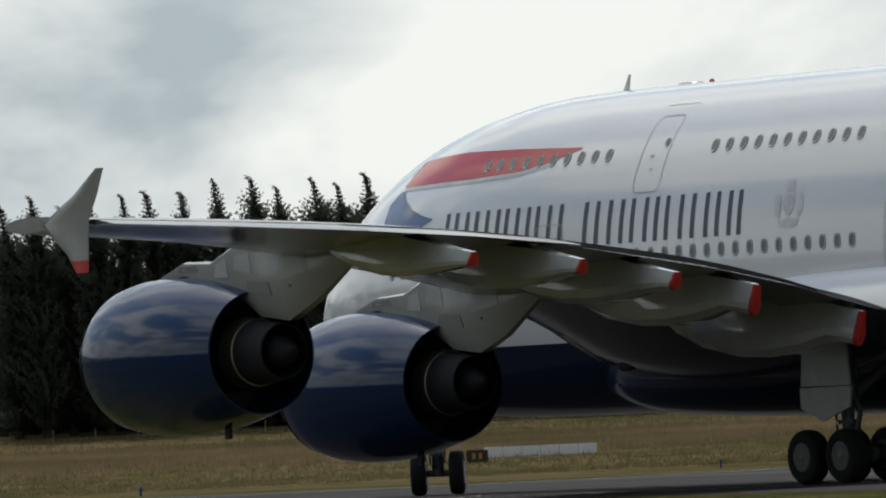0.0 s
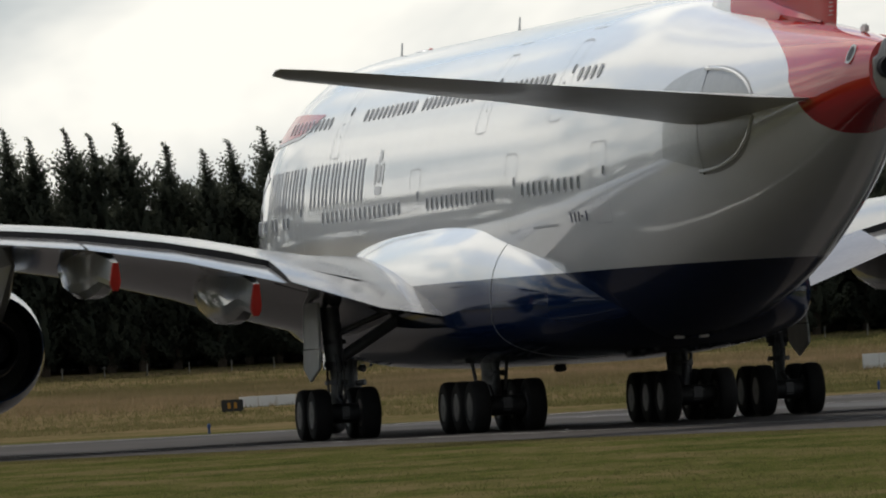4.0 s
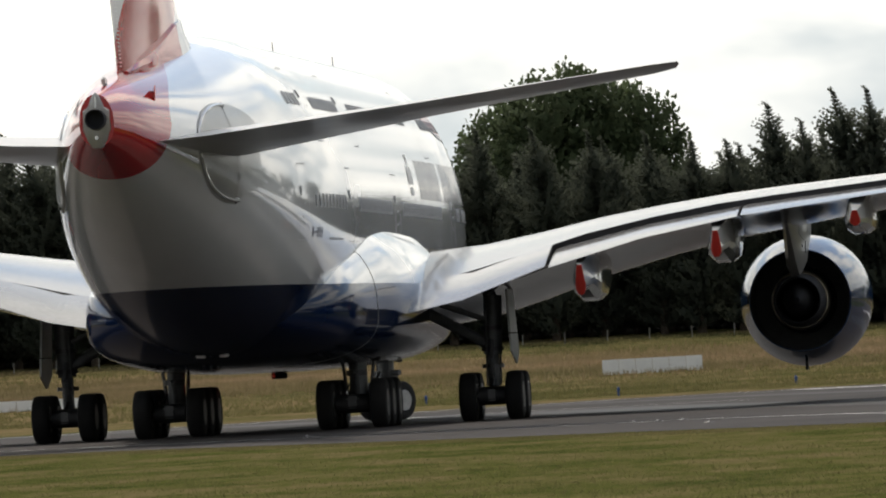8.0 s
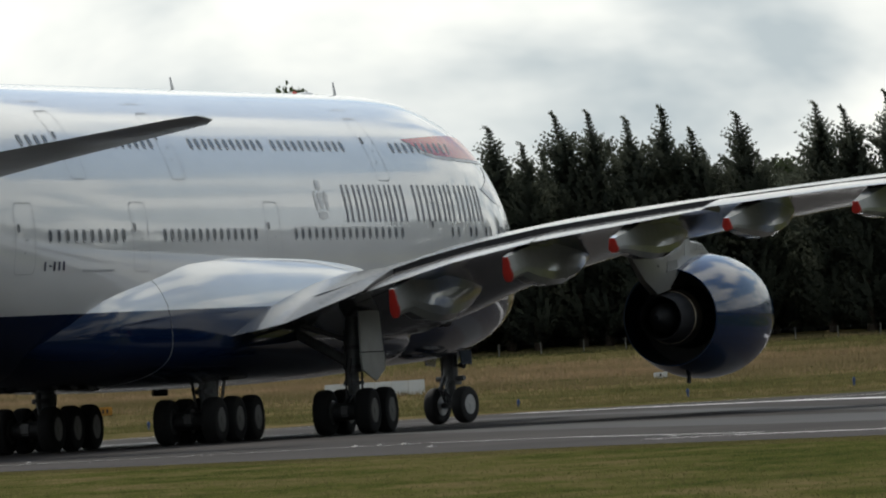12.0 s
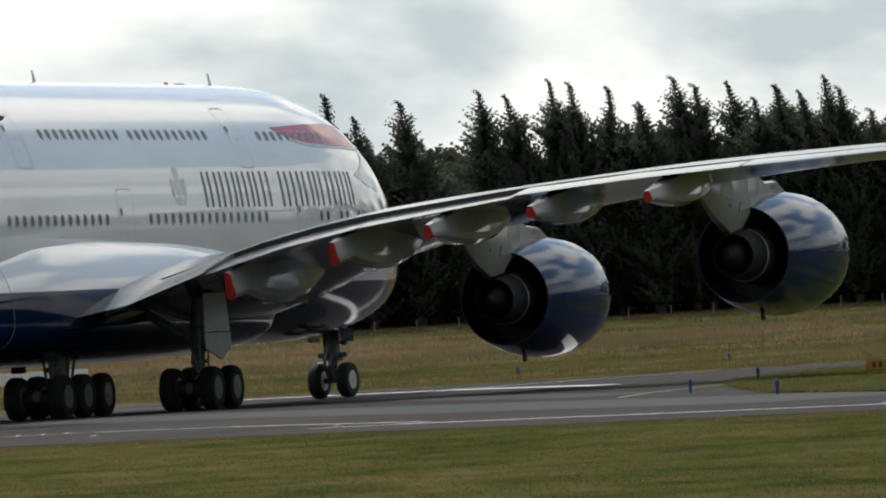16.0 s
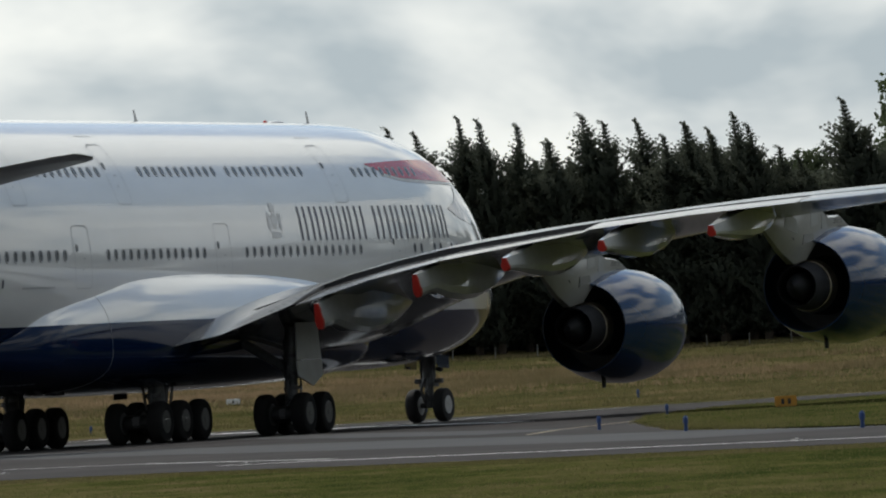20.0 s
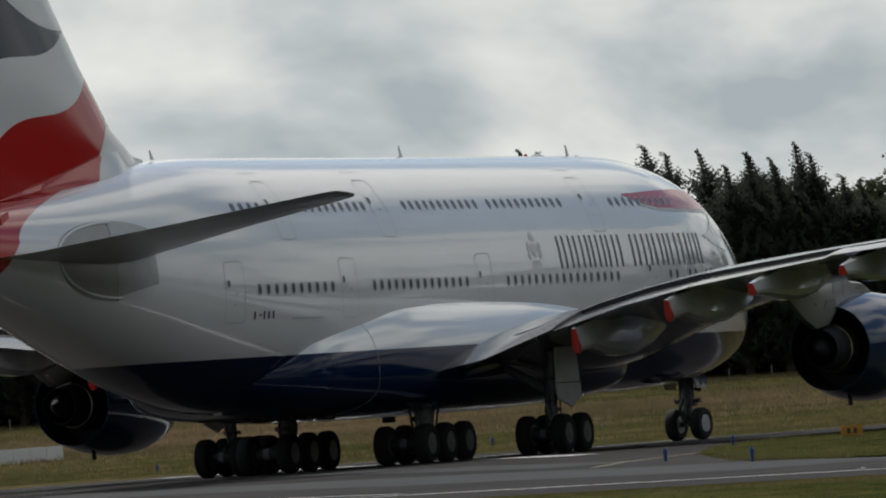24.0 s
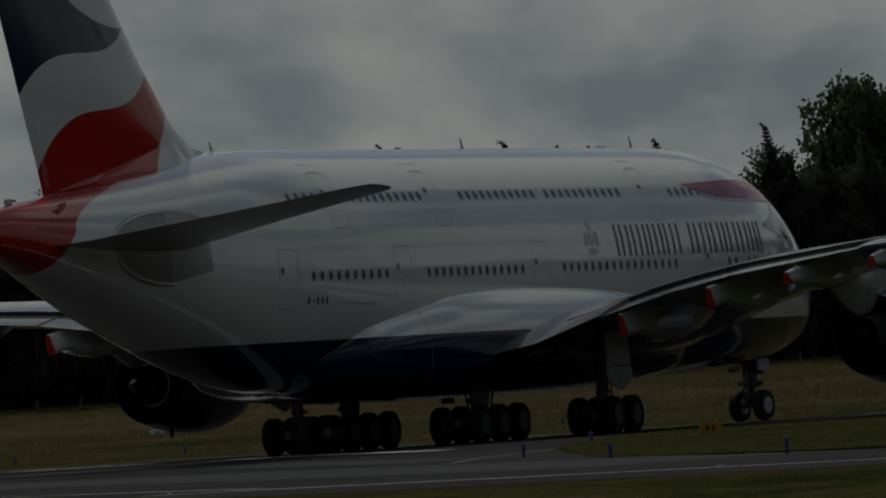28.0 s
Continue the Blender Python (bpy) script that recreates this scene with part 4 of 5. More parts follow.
def bent(grid, side, lift=0.012):
    """A thin sheet on the skin from a grid of (x, z)."""
    bm = bmesh.new()
    v = []
    for line in grid:
        out = []
        for x, z in line:
            p0, n = skin_z(x, z, side)
            out.append(bm.verts.new(p0 + n * lift))
        v.append(out)
    for p0, p1 in zip(v, v[1:]):
        for k in range(len(p0) - 1):
            bm.faces.new((p0[k], p0[k + 1], p1[k + 1], p1[k]))
    bmesh.ops.recalc_face_normals(bm, faces=bm.faces)
    if sum(f.normal.y * side for f in bm.faces) < 0:
        bmesh.ops.reverse_faces(bm, faces=bm.faces)
    return bm


def patch(x0, x1, lo, hi, nx, nz, side, lift=0.012):
    rows = []
    for i in range(nx + 1):
        x = x0 + (x1 - x0) * i / nx
        a, b = lo(x), hi(x)
        rows.append([(x, a + (b - a) * j / nz) for j in range(nz + 1)])
    return bent(rows, side, lift)


def door(xc, zc, w, h, side, bold=0.026):
    path = []
    r = 0.22
    for cx, cz, a0 in ((w / 2 - r, h / 2 - r, 0), (-w / 2 + r, h / 2 - r, 90), (-w / 2 + r, -h / 2 + r, 180), (w / 2 - r, -h / 2 + r, 270)):
        for k in range(4):
            a = radians(a0 + k * 30)
            path.append((cx, cz, math.cos(a), math.sin(a)))
    mid = []
    for i, q in enumerate(path):
        mid.append(q)
        nx = path[(i + 1) % len(path)]
        if abs(nx[1] - q[1]) > 0.5:
            for f in (0.25, 0.5, 0.75):
                mid.append((q[0] + (nx[0] - q[0]) * f, q[1] + (nx[1] - q[1]) * f, q[2], q[3]))
    grid = [[(xc + cx + dx * (r + o), zc + cz + dz * (r + o)) for o in (0, -bold)] for cx, cz, dx, dz in mid]
    d = part("door", bent(grid + grid[:1], side, 0.014), FRAMEGREY, plane, "closed white cabin door with a grey seal line")
    ob = new("door_window", WINDOW)
    ob.parent = d
    ob.matrix_basis = seat(xc - 0.42, zc + 0.29, side, 0.005) @ Matrix.Diagonal((0.55, 0.55, 1, 1))
    # lock flap and grip recess
    for dx, dz, a, b in ((0.1, -0.05, 0.22, 0.05), (-0.05, -0.42, 0.1, 0.06)):
        part("door_handle", patch(xc + dx - a / 2, xc + dx + a / 2, lambda x: zc + dz - b / 2, lambda x: zc + dz + b / 2, 1, 1, side, 0.012), FRAMEGREY, d)


for s in (1, -1):
    for xc in (-16.1, -32.5, -44.67, -53.6):
        door(xc, 6.25, 1.38, 2.08, s)
    for xc in (-20.55, -40.2, -48.85):
        door(xc, 9.0, 1.28, 2.08, s)
        # drip rail over the door
        part("drip_rail", patch(xc - 0.75, xc + 0.75, lambda x: 10.32, lambda x: 10.338, 4, 1, s), PLATE, plane)
    # airline name as plain upright bars, two for a broad letter and one for a narrow one
    xa, step = (-10.35, -1) if s > 0 else (-25.4, 1)
    widths = (1.0, 1.0, 0.5, 0.9, 0.5, 0.9, 1.1, 0, 1.1, 0.5, 1.0, 1.5, 1.1, 1.0, 0.9)
    pos = 0.0
    for w in widths:
        if not w:
            pos += 0.5
            continue
        bars = (0.5,) if w == 0.5 else ((0.2, 0.5, 0.8) if w > 1.4 else (0.27, 0.73))
        for f in bars:
            xb = xa + step * (pos + w * f) * 1.12
            part("name_bar", patch(xb - 0.09, xb + 0.09, lambda x: 6.64, lambda x: 7.83, 1, 5, s, 0.013), LETTER, plane)
        pos += w
    # crest: plain crown, shield, two supporters and a scroll
    for xm, zm, w, h, k in ((-27.45, 7.82, 0.42, 0.34, 0.2), (-27.45, 7.33, 0.5, 0.56, 0.9), (-27.95, 7.32, 0.28, 0.62, 0.4), (-26.95, 7.32, 0.28, 0.62, 0.4), (-27.45, 6.85, 0.9, 0.26, 0.5)):
        part("crest", patch(xm - w / 2, xm + w / 2, lambda x: zm - h / 2 * (1 - k * (2 * (x - xm) / w) ** 2), lambda x: zm + h / 2 * (1 - 0.35 * (2 * (x - xm) / w) ** 2), 8, 3, s), CRESTGREY, plane, "faint silver crest")
    # registration as plain bars
    for k in range(5):
        xb = -52.3 + 0.33 * k
        part("registration_bar", patch(xb, xb + (0.13 if k != 1 else 0.2), lambda x: 5.31 if k != 1 else 5.42, lambda x: 5.57 if k != 1 else 5.47, 1, 1, s), LETTER, plane)
    # ribbon
    hi = table(((-16.8, 9.36), (-13.5, 9.47), (-10.6, 9.53), (-8.5, 9.47), (-7.45, 9.37), (-6.95, 8.76)))
    lo = table(((-16.8, 9.33), (-15.2, 8.98), (-13.9, 8.83), (-11.2, 8.75), (-6.95, 8.70)))
    ribbon = part("ribbon", patch(-16.8, -6.95, lambda x: lo(x)[0], lambda x: hi(x)[0], 40, 4, s), RIBBON, plane, "red painted ribbon")
    part("ribbon_edge", patch(-15.6, -6.95, lambda x: lo(x)[0] - 0.11, lambda x: lo(x)[0] - 0.01, 22, 1, s), CRESTGREY, ribbon, "grey shadow line")
    hi2 = table(((-9.65, 7.74), (-9.0, 7.84), (-8.2, 8.04), (-7.5, 8.33), (-7.05, 8.68), (-6.3, 8.25)))
    lo2 = table(((-9.65, 7.69), (-8.3, 7.35), (-6.3, 7.1)))
    part("ribbon_tip", patch(-9.65, -6.3, lambda x: lo2(x)[0], lambda x: hi2(x)[0], 24, 4, s), RIBBONNAVY, ribbon, "navy painted ribbon tip")
    # seal plates round the tailplane root
    def lid(x):
        return math.sqrt(max(0.0, 1 - ((x + 60.95) / 3.3) ** 2))

    plate = part("root_plate", patch(-60.9, -57.7, lambda x: 7.75, lambda x: 7.8 + 1.0 * lid(x), 12, 4, s, 0.02), SCRUB, plane, "grey scrub plate above the tailplane")
    part("root_plate", patch(-60.9, -58.6, lambda x: 6.3 + 0.35 * (x + 60.9) / 2.3, lambda x: 7.6, 12, 5, s, 0.02), SCRUB, plane, "grey scrub plate below the tailplane")
    part("root_recess", patch(-64.2, -60.92, lambda x: 7.75, lambda x: 7.8 + 1.0 * lid(x), 12, 4, s, 0.012), GREYPAINT, plane, "glossy grey sliding plate behind the hinge")
    part("root_recess", patch(-64.2, -60.92, lambda x: 7.55 - 1.4 * lid(x), lambda x: 7.6, 12, 5, s, 0.012), GREYPAINT, plane, "glossy grey sliding plate behind the hinge")
    for up, deep in ((1, 1.0), (-1, -1.4)):
        pts = []
        for k in range(17):
            x = -60.7 - 3.5 * math.sin(k / 16 * math.pi / 2)
            q, n = skin_z(x, 7.7 + deep * 1.04 * math.sqrt(max(0.0, 1 - ((x + 60.7) / 3.55) ** 2)), s)
            pts.append(q + n * 0.02)
        bm = bmesh.new()
        for pa, pb in zip(pts, pts[1:]):
            tube(bm, pa, pb, 0.05, seg=6)
        part("root_rim", bm, FUSELAGE, plane, "raised white rim round the sliding plate")
        q1, n1 = skin_z(-60.9, 7.7 + deep * 0.1, s)
        q2, n2 = skin_z(-60.9, 7.7 + deep * 1.1, s)
        bm = bmesh.new()
        tube(bm, q1 + n1 * 0.02, q2 + n2 * 0.02, 0.028, seg=6)
        part("hinge_line", bm, DARK, plane)
    # rub strip and panel line aft of the wing
    part("panel_strip", patch(-49.5, -47.0, lambda x: 5.25, lambda x: 5.31, 6, 1, s), FRAMEGREY, plane)
    belt = [Vector((x, s * y + s * 0.006, z)) for x, y, z in fairing_ring(-43.7)[36:] + fairing_ring(-43.7)[:12] if y > 0.5]
    bm = bmesh.new()
    for pa, pb in zip(belt, belt[1:]):
        if (pb - pa).length < 1.5:
            tube(bm, pa, pb, 0.008, seg=5)
    part("panel_line", bm, GREYPAINT, plane)
    # landing lamp pods under the wing root
    for dx, dy in ((0.0, 0.0), (0.5, -0.4)):
        bm = bmesh.new()
        tube(bm, (-23.5 + dx + OX, s * (5.9 + dy), 3.36), (-23.0 + dx + OX, s * (5.9 + dy), 3.36), 0.17, 0.2, 14)
        box(bm, -23.25 + dx + OX, s * (5.9 + dy), 3.6, 0.3, 0.1, 0.4, 0.02)
        pod = part("lamp_pod", bm, DARK, plane, "dark landing lamp under the wing root")
        bm = bmesh.new()
        tube(bm, (-23.0 + dx + OX, s * (5.9 + dy), 3.36), (-22.96 + dx + OX, s * (5.9 + dy), 3.36), 0.17, 0.15, 14)
        part("lens", bm, POLISHED, pod, "clear lamp glass")

# aerials along the roof
for x, hgt in ((-15.05, 0.45), (-30.95, 0.43), (-52.4, 0.32)):
    rings = [[(x + OX + (0.17 - 0.12 * u) * math.cos(a * 0.785) - 0.2 * u, 0.022 * math.sin(a * 0.785), 10.95 + hgt * u) for a in range(8)] for u in (0, 0.5, 1)]
    part("aerial", loft(rings), PLATE, plane)
bm = bmesh.new()
bmesh.ops.create_uvsphere(bm, u_segments=12, v_segments=8, radius=0.5, matrix=Matrix.Translation((-18.2 + OX, 0, 10.98)) @ Matrix.Diagonal((1.1, 0.5, 0.16, 1)))
part("radome", bm, PLATE, plane)
for x, z in ((-19.2, 11.0),):
    bm = bmesh.new()
    bmesh.ops.create_uvsphere(bm, u_segments=12, v_segments=8, radius=0.075, matrix=Matrix.Translation((x + OX, 0, z)))
    part("beacon", bm, REDPAINT, plane, "red beacon lens")
# turning beacon lamp under the belly: a barrel with a red glow deep inside
BEACON_AT = (-33.8 + OX, 0.0, 1.61)
bm = loft([[(x, r * math.cos(2 * math.pi * k / 16), r * math.sin(2 * math.pi * k / 16)) for k in range(16)] for x, r in ((-0.23, 0.095), (0.23, 0.095), (0.23, 0.085), (-0.22, 0.083))])
beacon = part("beacon_barrel", bm, DARK, plane, "turning red beacon lamp")
bm = bmesh.new()
bmesh.ops.create_circle(bm, cap_ends=True, segments=16, radius=0.08, matrix=pose(-0.21, 0, 0, 0, 90, 0))
part("beacon_glow", bm, REDGLOW, beacon, "glowing red lamp")
beacon.matrix_basis = pose(*BEACON_AT)
# vents and lamps under the tail
for s in (1, -1):
    bm = bmesh.new()
    box(bm, -49.25 + OX, s * 0.32, 2.28, 0.22, 0.27, 0.16, 0.03)
    part("belly_lamp", bm, BAND, plane, "pale lamp cover under the tail")
# oval vent on one side of the tail cone, open intake flap on the other
m = seat(-69.3, 8.66, 1, 0.012)
for mat, w, h, z in ((PLATE, 0.36, 0.5, 0.0), (DARK, 0.24, 0.38, 0.008)):
    bm = bmesh.new()
    bm.faces.new([bm.verts.new(m @ Vector((a, b, z))) for a, b in oval(w, h, 18)])
    part("tail_vent", bm, mat, plane, "oval vent with a pale rim")
p0, n = skin_z(-66.3, 9.0, -1)
bm = loft([[p0 + n * b + Vector((a, 0, c)) for a, b, c in ((0.25, 0.0, 0.2), (0.25, 0.03, 0.2), (-0.45, 0.12, 0.05), (-0.45, 0.09, 0.05))], [p0 + n * b + Vector((a, 0, c)) for a, b, c in ((0.25, 0.0, -0.2), (0.25, 0.03, -0.2), (-0.45, 0.12, -0.3), (-0.45, 0.09, -0.3))]])
part("intake_flap", bm, REDPAINT, plane, "red open intake flap")


# ---- ground ----
def rise(x, y):
    """Height of the ground: level round the taxiways, then a slow bank up to the woods."""
    u = min(1.0, max(0.0, (y - 372) / 62))
    return -0.03 + 2.75 * (u * u * (3 - 2 * u) * 0.4 + u * 0.6)


bm = bmesh.new()
gx = [-2600, -900, -300] + [-120 + 6 * k for k in range(41)] + [300, 900, 2600]
gy = [-900, -200, 0, 60, 100, 140, 180, 220, 260, 300, 340] + [360 + 4 * k for k in range(22)] + [470, 520, 700, 1200, 2600]
grid = [[bm.verts.new((x, y, rise(x, y))) for x in gx] for y in gy]
for j in range(len(gy) - 1):
    for i in range(len(gx) - 1):
        f = bm.faces.new((grid[j][i], grid[j][i + 1], grid[j + 1][i + 1], grid[j + 1][i]))
        f.material_index = 1 if gy[j] >= 340 else 0
ground = tagged(part("ground", bm, (GRASS, MEADOW)), "mown grass rising to a dry meadow", "ground", kind="structure")

NEAR = ((-120, 405), (-60, 300), (-40, 263), (-24, 239), (-12, 224), (-4, 205), (5, 188), (9, 176), (17, 160), (30, 135), (60, 78), (110, -20))
FAR = ((-120, 440), (-60, 345), (-32, 316), (-22, 323), (-14, 335), (-5, 358), (0, 368), (8, 374), (20, 382), (38, 384), (60, 384), (110, 384))


def strip(left, right, z, n=60):
    """A sheet between two lines given by x and y, cut into n pieces along x."""
    l, r = table(left), table(right)
    x0, x1 = max(left[0][0], right[0][0]), min(left[-1][0], right[-1][0])
    bm = bmesh.new()
    a = []
    for k in range(n + 1):
        x = x0 + (x1 - x0) * k / n
        ya, yb = l(x)[0], r(x)[0]
        a.append([bm.verts.new((x, ya + (yb - ya) * q / 6, z)) for q in range(7)])
    for p0, p1 in zip(a, a[1:]):
        for q in range(6):
            bm.faces.new((p0[q], p1[q], p1[q + 1], p0[q + 1]))
    return bm


tagged(part("taxiway", strip(NEAR, FAR, 0.0, 90), ASPHALT, smooth=False), "worn grey asphalt taxiway junction", "taxiway", kind="structure")
ISLE_N = ((18.2, 223), (19.1, 206), (20.8, 196), (24, 184), (35, 160), (60, 112), (110, 15))
ISLE_F = ((18.2, 224), (19.0, 242), (20.2, 264), (23, 294), (28, 326), (39, 345), (60, 358), (110, 366))
tagged(part("grass_island", strip(ISLE_N, ISLE_F, 0.035, 80), GRASS, smooth=False), "grass island between the taxiway branches", "grass", kind="structure")


def stripe(name, pts, width, mat, label, z=0.006):
    bm = bmesh.new()
    a = []
    for k, (x, y) in enumerate(pts):
        x0, y0 = pts[max(0, k - 1)]
        x1, y1 = pts[min(len(pts) - 1, k + 1)]
        d = Vector((x1 - x0, y1 - y0)).normalized()
        n = Vector((-d.y, d.x)) * width / 2
        a.append((bm.verts.new((x + n.x, y + n.y, z)), bm.verts.new((x - n.x, y - n.y, z))))
    for p0, p1 in zip(a, a[1:]):
        bm.faces.new((p0[0], p0[1], p1[1], p1[0]))
    return tagged(part(name, bm, mat, smooth=False), label, "marking", kind="structure")


stripe("edge_line", ((-60, 312), (-40, 277), (-26, 258), (-16, 246), (-8, 236), (-2, 229), (2, 226), (5.2, 217), (8.8, 198)), 0.2, LINE, "worn white taxiway edge line")
stripe("edge_line", ((6.3, 197.5), (8.1, 195.5), (13, 182.5), (18, 170.5), (32, 143), (60, 88)), 0.26, BAND, "fresh white taxiway edge line")
stripe("branch_line", ((-10, 303), (-3.5, 309), (1.2, 307), (4.4, 309)), 0.3, LINE, "worn white line along the branch")
stripe("branch_line", ((15.5, 338), (22, 357), (28, 369), (40, 371.5), (60, 371.5)), 0.35, LINE, "worn white line along the branch")
stripe("far_edge_line", ((-60, 340), (-32, 311), (-22, 318), (-14, 330), (-5, 352), (0, 361), (8, 367), (20, 375), (38, 377), (60, 377)), 0.25, LINE, "worn white line along the far edge")
# bright glare along the asphalt, laid down as a white band
stripe("glare_band", ((6.8, 364), (8, 361), (11.2, 353), (14.6, 341), (16.3, 335), (18.1, 321), (19.7, 306)), 1.0, BAND, "broad white band across the junction with its glare painted in")
stripe("dark_lane", ((-36, 322), (-20, 316), (-8, 307), (-2, 298), (4.5, 270), (9.6, 247), (13, 225), (19, 196)), 6.5, DARKASPHALT, "dark lane of the asphalt", 0.003)
stripe("dark_branch", ((-3, 345), (5, 333), (10.6, 315), (13, 288), (14.6, 268), (16.6, 250)), 3.2, DARKASPHALT, "dark lane of the branch", 0.0045)
stripe("yellow_line", ((15.5, 238), (17.3, 252), (21, 272), (24, 283)), 0.16, YELLOWLINE, "worn yellow line round the grass island")


def sit(az, dist):
    a = radians(az)
    x, y = dist * math.sin(a), dist * math.cos(a)
    return x, y, max(0.0, rise(x, y))


# ---- trees ----
def clump(bm, c, r, n, rnd, up=0.4, size=0.35):
    for _ in range(n):
        d = Vector((rnd.gauss(0, 1), rnd.gauss(0, 1), rnd.gauss(0, 0.8))).normalized() * r * rnd.random() ** 0.4
        p = Vector(c) + d
        q = Euler((rnd.uniform(0, 6.3), rnd.uniform(0, 6.3), rnd.uniform(0, 6.3))).to_matrix()
        s = size * rnd.uniform(0.6, 1.3)
        v = [bm.verts.new(p + q @ Vector(w) * s) for w in ((-0.5, -0.25, 0), (0.5, -0.3, 0.1), (0.75, 0.15, 0), (0, 0.45, -0.1))]
        bm.faces.new(v)


def spray(bm, c, way, length, n, rnd, loose=0.1):
    """A tuft of narrow leaves round c that point along way."""
    for _ in range(n):
        d = (way + Vector((rnd.gauss(0, 0.45), rnd.gauss(0, 0.45), rnd.gauss(0, 0.35)))).normalized()
        side = d.cross(Vector((rnd.gauss(0, 1), rnd.gauss(0, 1), rnd.gauss(0, 1)))).normalized() * length * rnd.uniform(0.14, 0.26)
        p = Vector(c) + Vector((rnd.gauss(0, loose), rnd.gauss(0, loose), rnd.gauss(0, loose)))
        e = p + d * length * rnd.uniform(0.6, 1.25)
        bm.faces.new([bm.verts.new(v) for v in (p - side * 0.6, (p + e) / 2 - side, e, (p + e) / 2 + side)])


def soften(ob, outward=0.75):
    """Turns the leaves and their normals outward and up, so that a crown shades as one mass."""
    me = ob.data
    bm = bmesh.new()
    bm.from_mesh(me)
    bm.normal_update()
    for f in bm.faces:
        c = f.calc_center_median()
        if f.normal.dot(Vector((c.x, c.y, 0.3))) < 0:
            f.normal_flip()
    bm.to_mesh(me)
    bm.free()
    me.shade_smooth()
    me.normals_split_custom_set_from_vertices([Vector((v.co.x * outward, v.co.y * outward, 1.1)).normalized() for v in me.vertices])


LEAN = []


def conifer(h, seed):
    rnd = random.Random(seed)
    t = new("cypress_tree")
    lean = rnd.uniform(-0.9, 0.1)
    rings = []
    for k in range(9):
        u = k / 8
        r = 0.24 * (1 - u) + 0.02
        rings.append([(lean * u ** 3 + r * math.cos(a * 1.047), r * math.sin(a * 1.047), h * u * 0.97) for a in range(6)])
    part("trunk", loft(rings), BARK, t)
    bm = bmesh.new()
    hook = rnd.uniform(-0.9, -0.35)
    z = 0.5
    while z < h - 0.15:
        u = z / h
        reach = min(1.9, (h - z) * 0.5) * (0.85 + 0.2 * math.sin(z * 2.3 + seed))
        fine = max(0.35, min(1.0, (h - z) / 2.2))
        for k in range(11 if u < 0.7 else 15):
            a = rnd.uniform(0, 6.283)
            r = reach * rnd.choice((0.5, 0.8, 0.95, 1.1, 1.35))
            out = Vector((math.cos(a), math.sin(a), 0))
            n = max(2, int(r / 0.16))
            for i in range(n):
                q = (i + 0.4) / n
                c = Vector((lean * u ** 3, 0, z)) + out * r * q + Vector((hook * 0.3 * q * q * r, 0, (0.2 * q + 0.3 * q ** 3) * r))
                spray(bm, c, (out * (0.9 - 0.6 * q) + Vector((hook * 0.5, 0, 0.35 + 0.6 * q))).normalized(), (0.20 - 0.07 * q) * fine + 0.03, 9, rnd, 0.1 * fine * (1.1 - q))
        z += 0.26 * (0.55 + 0.45 * fine)
    # the leader hooks over with the wind
    for k in range(12):
        q = k / 11
        spray(bm, (lean + hook * 0.35 * q ** 2.2, 0, h * 0.97 + 0.45 * q - 0.15 * q ** 4), Vector((hook * (0.3 + q), 0, 1.0 - 0.6 * q)).normalized(), 0.19 - 0.08 * q, 6, rnd, 0.04)
    soften(part("crown", bm, NEEDLE, t, smooth=False))
    LEAN.append(lean + hook * 0.3)
    return tagged(t, "dark windswept cypress in the far wood", "tree", "row of cypresses")


def broadleaf(h, w, seed):
    rnd = random.Random(seed)
    t = new("broadleaf_tree")
    bm = bmesh.new()
    tube(bm, (0, 0, 0), (0.1, 0, h * 0.45), 0.4, 0.25, 9)
    for k in range(6):
        a = k * 1.05
        tube(bm, (0.08, 0, h * (0.3 + 0.03 * k)), (math.cos(a) * w * 0.6, math.sin(a) * w * 0.6, h * 0.72), 0.16, 0.05, 6)
    part("trunk", bm, BARK, t)
    bm = bmesh.new()
    for _ in range(270):
        d = Vector((rnd.gauss(0, 1), rnd.gauss(0, 1), rnd.gauss(0, 1))).normalized() * rnd.random() ** 0.35
        c = (d.x * w, d.y * w, h * 0.56 + d.z * h * 0.42)
        clump(bm, c, 0.85, 68, rnd, size=0.26)
    soften(part("crown", bm, LEAF, t, smooth=False), 0.5)
    return tagged(t, "large dark green broadleaf tree in the wood", "tree", "broadleaf trees")


LEFT_TOPS = ((-6.85, 13.2), (-6.68, 13.6), (-6.5, 13.1), (-6.32, 13.4), (-6.11, 13.5), (-5.97, 13.6), (-5.75, 13.5), (-5.54, 14.0), (-5.33, 14.1), (-5.17, 13.6), (-4.94, 13.9), (-4.79, 13.6), (-4.62, 14.0), (-4.33, 13.0), (-4.10, 12.6),
             (-3.95, 13.0), (-3.74, 13.5), (-3.60, 12.8), (-3.50, 12.9), (-3.3, 12.8), (-3.1, 13.2), (-2.9, 12.6), (-2.7, 13.0), (-2.5, 12.7), (-2.3, 13.1), (-2.05, 12.5), (-1.8, 12.9), (-1.6, 12.4), (-1.35, 12.8), (-1.1, 12.3), (-0.85, 12.6))
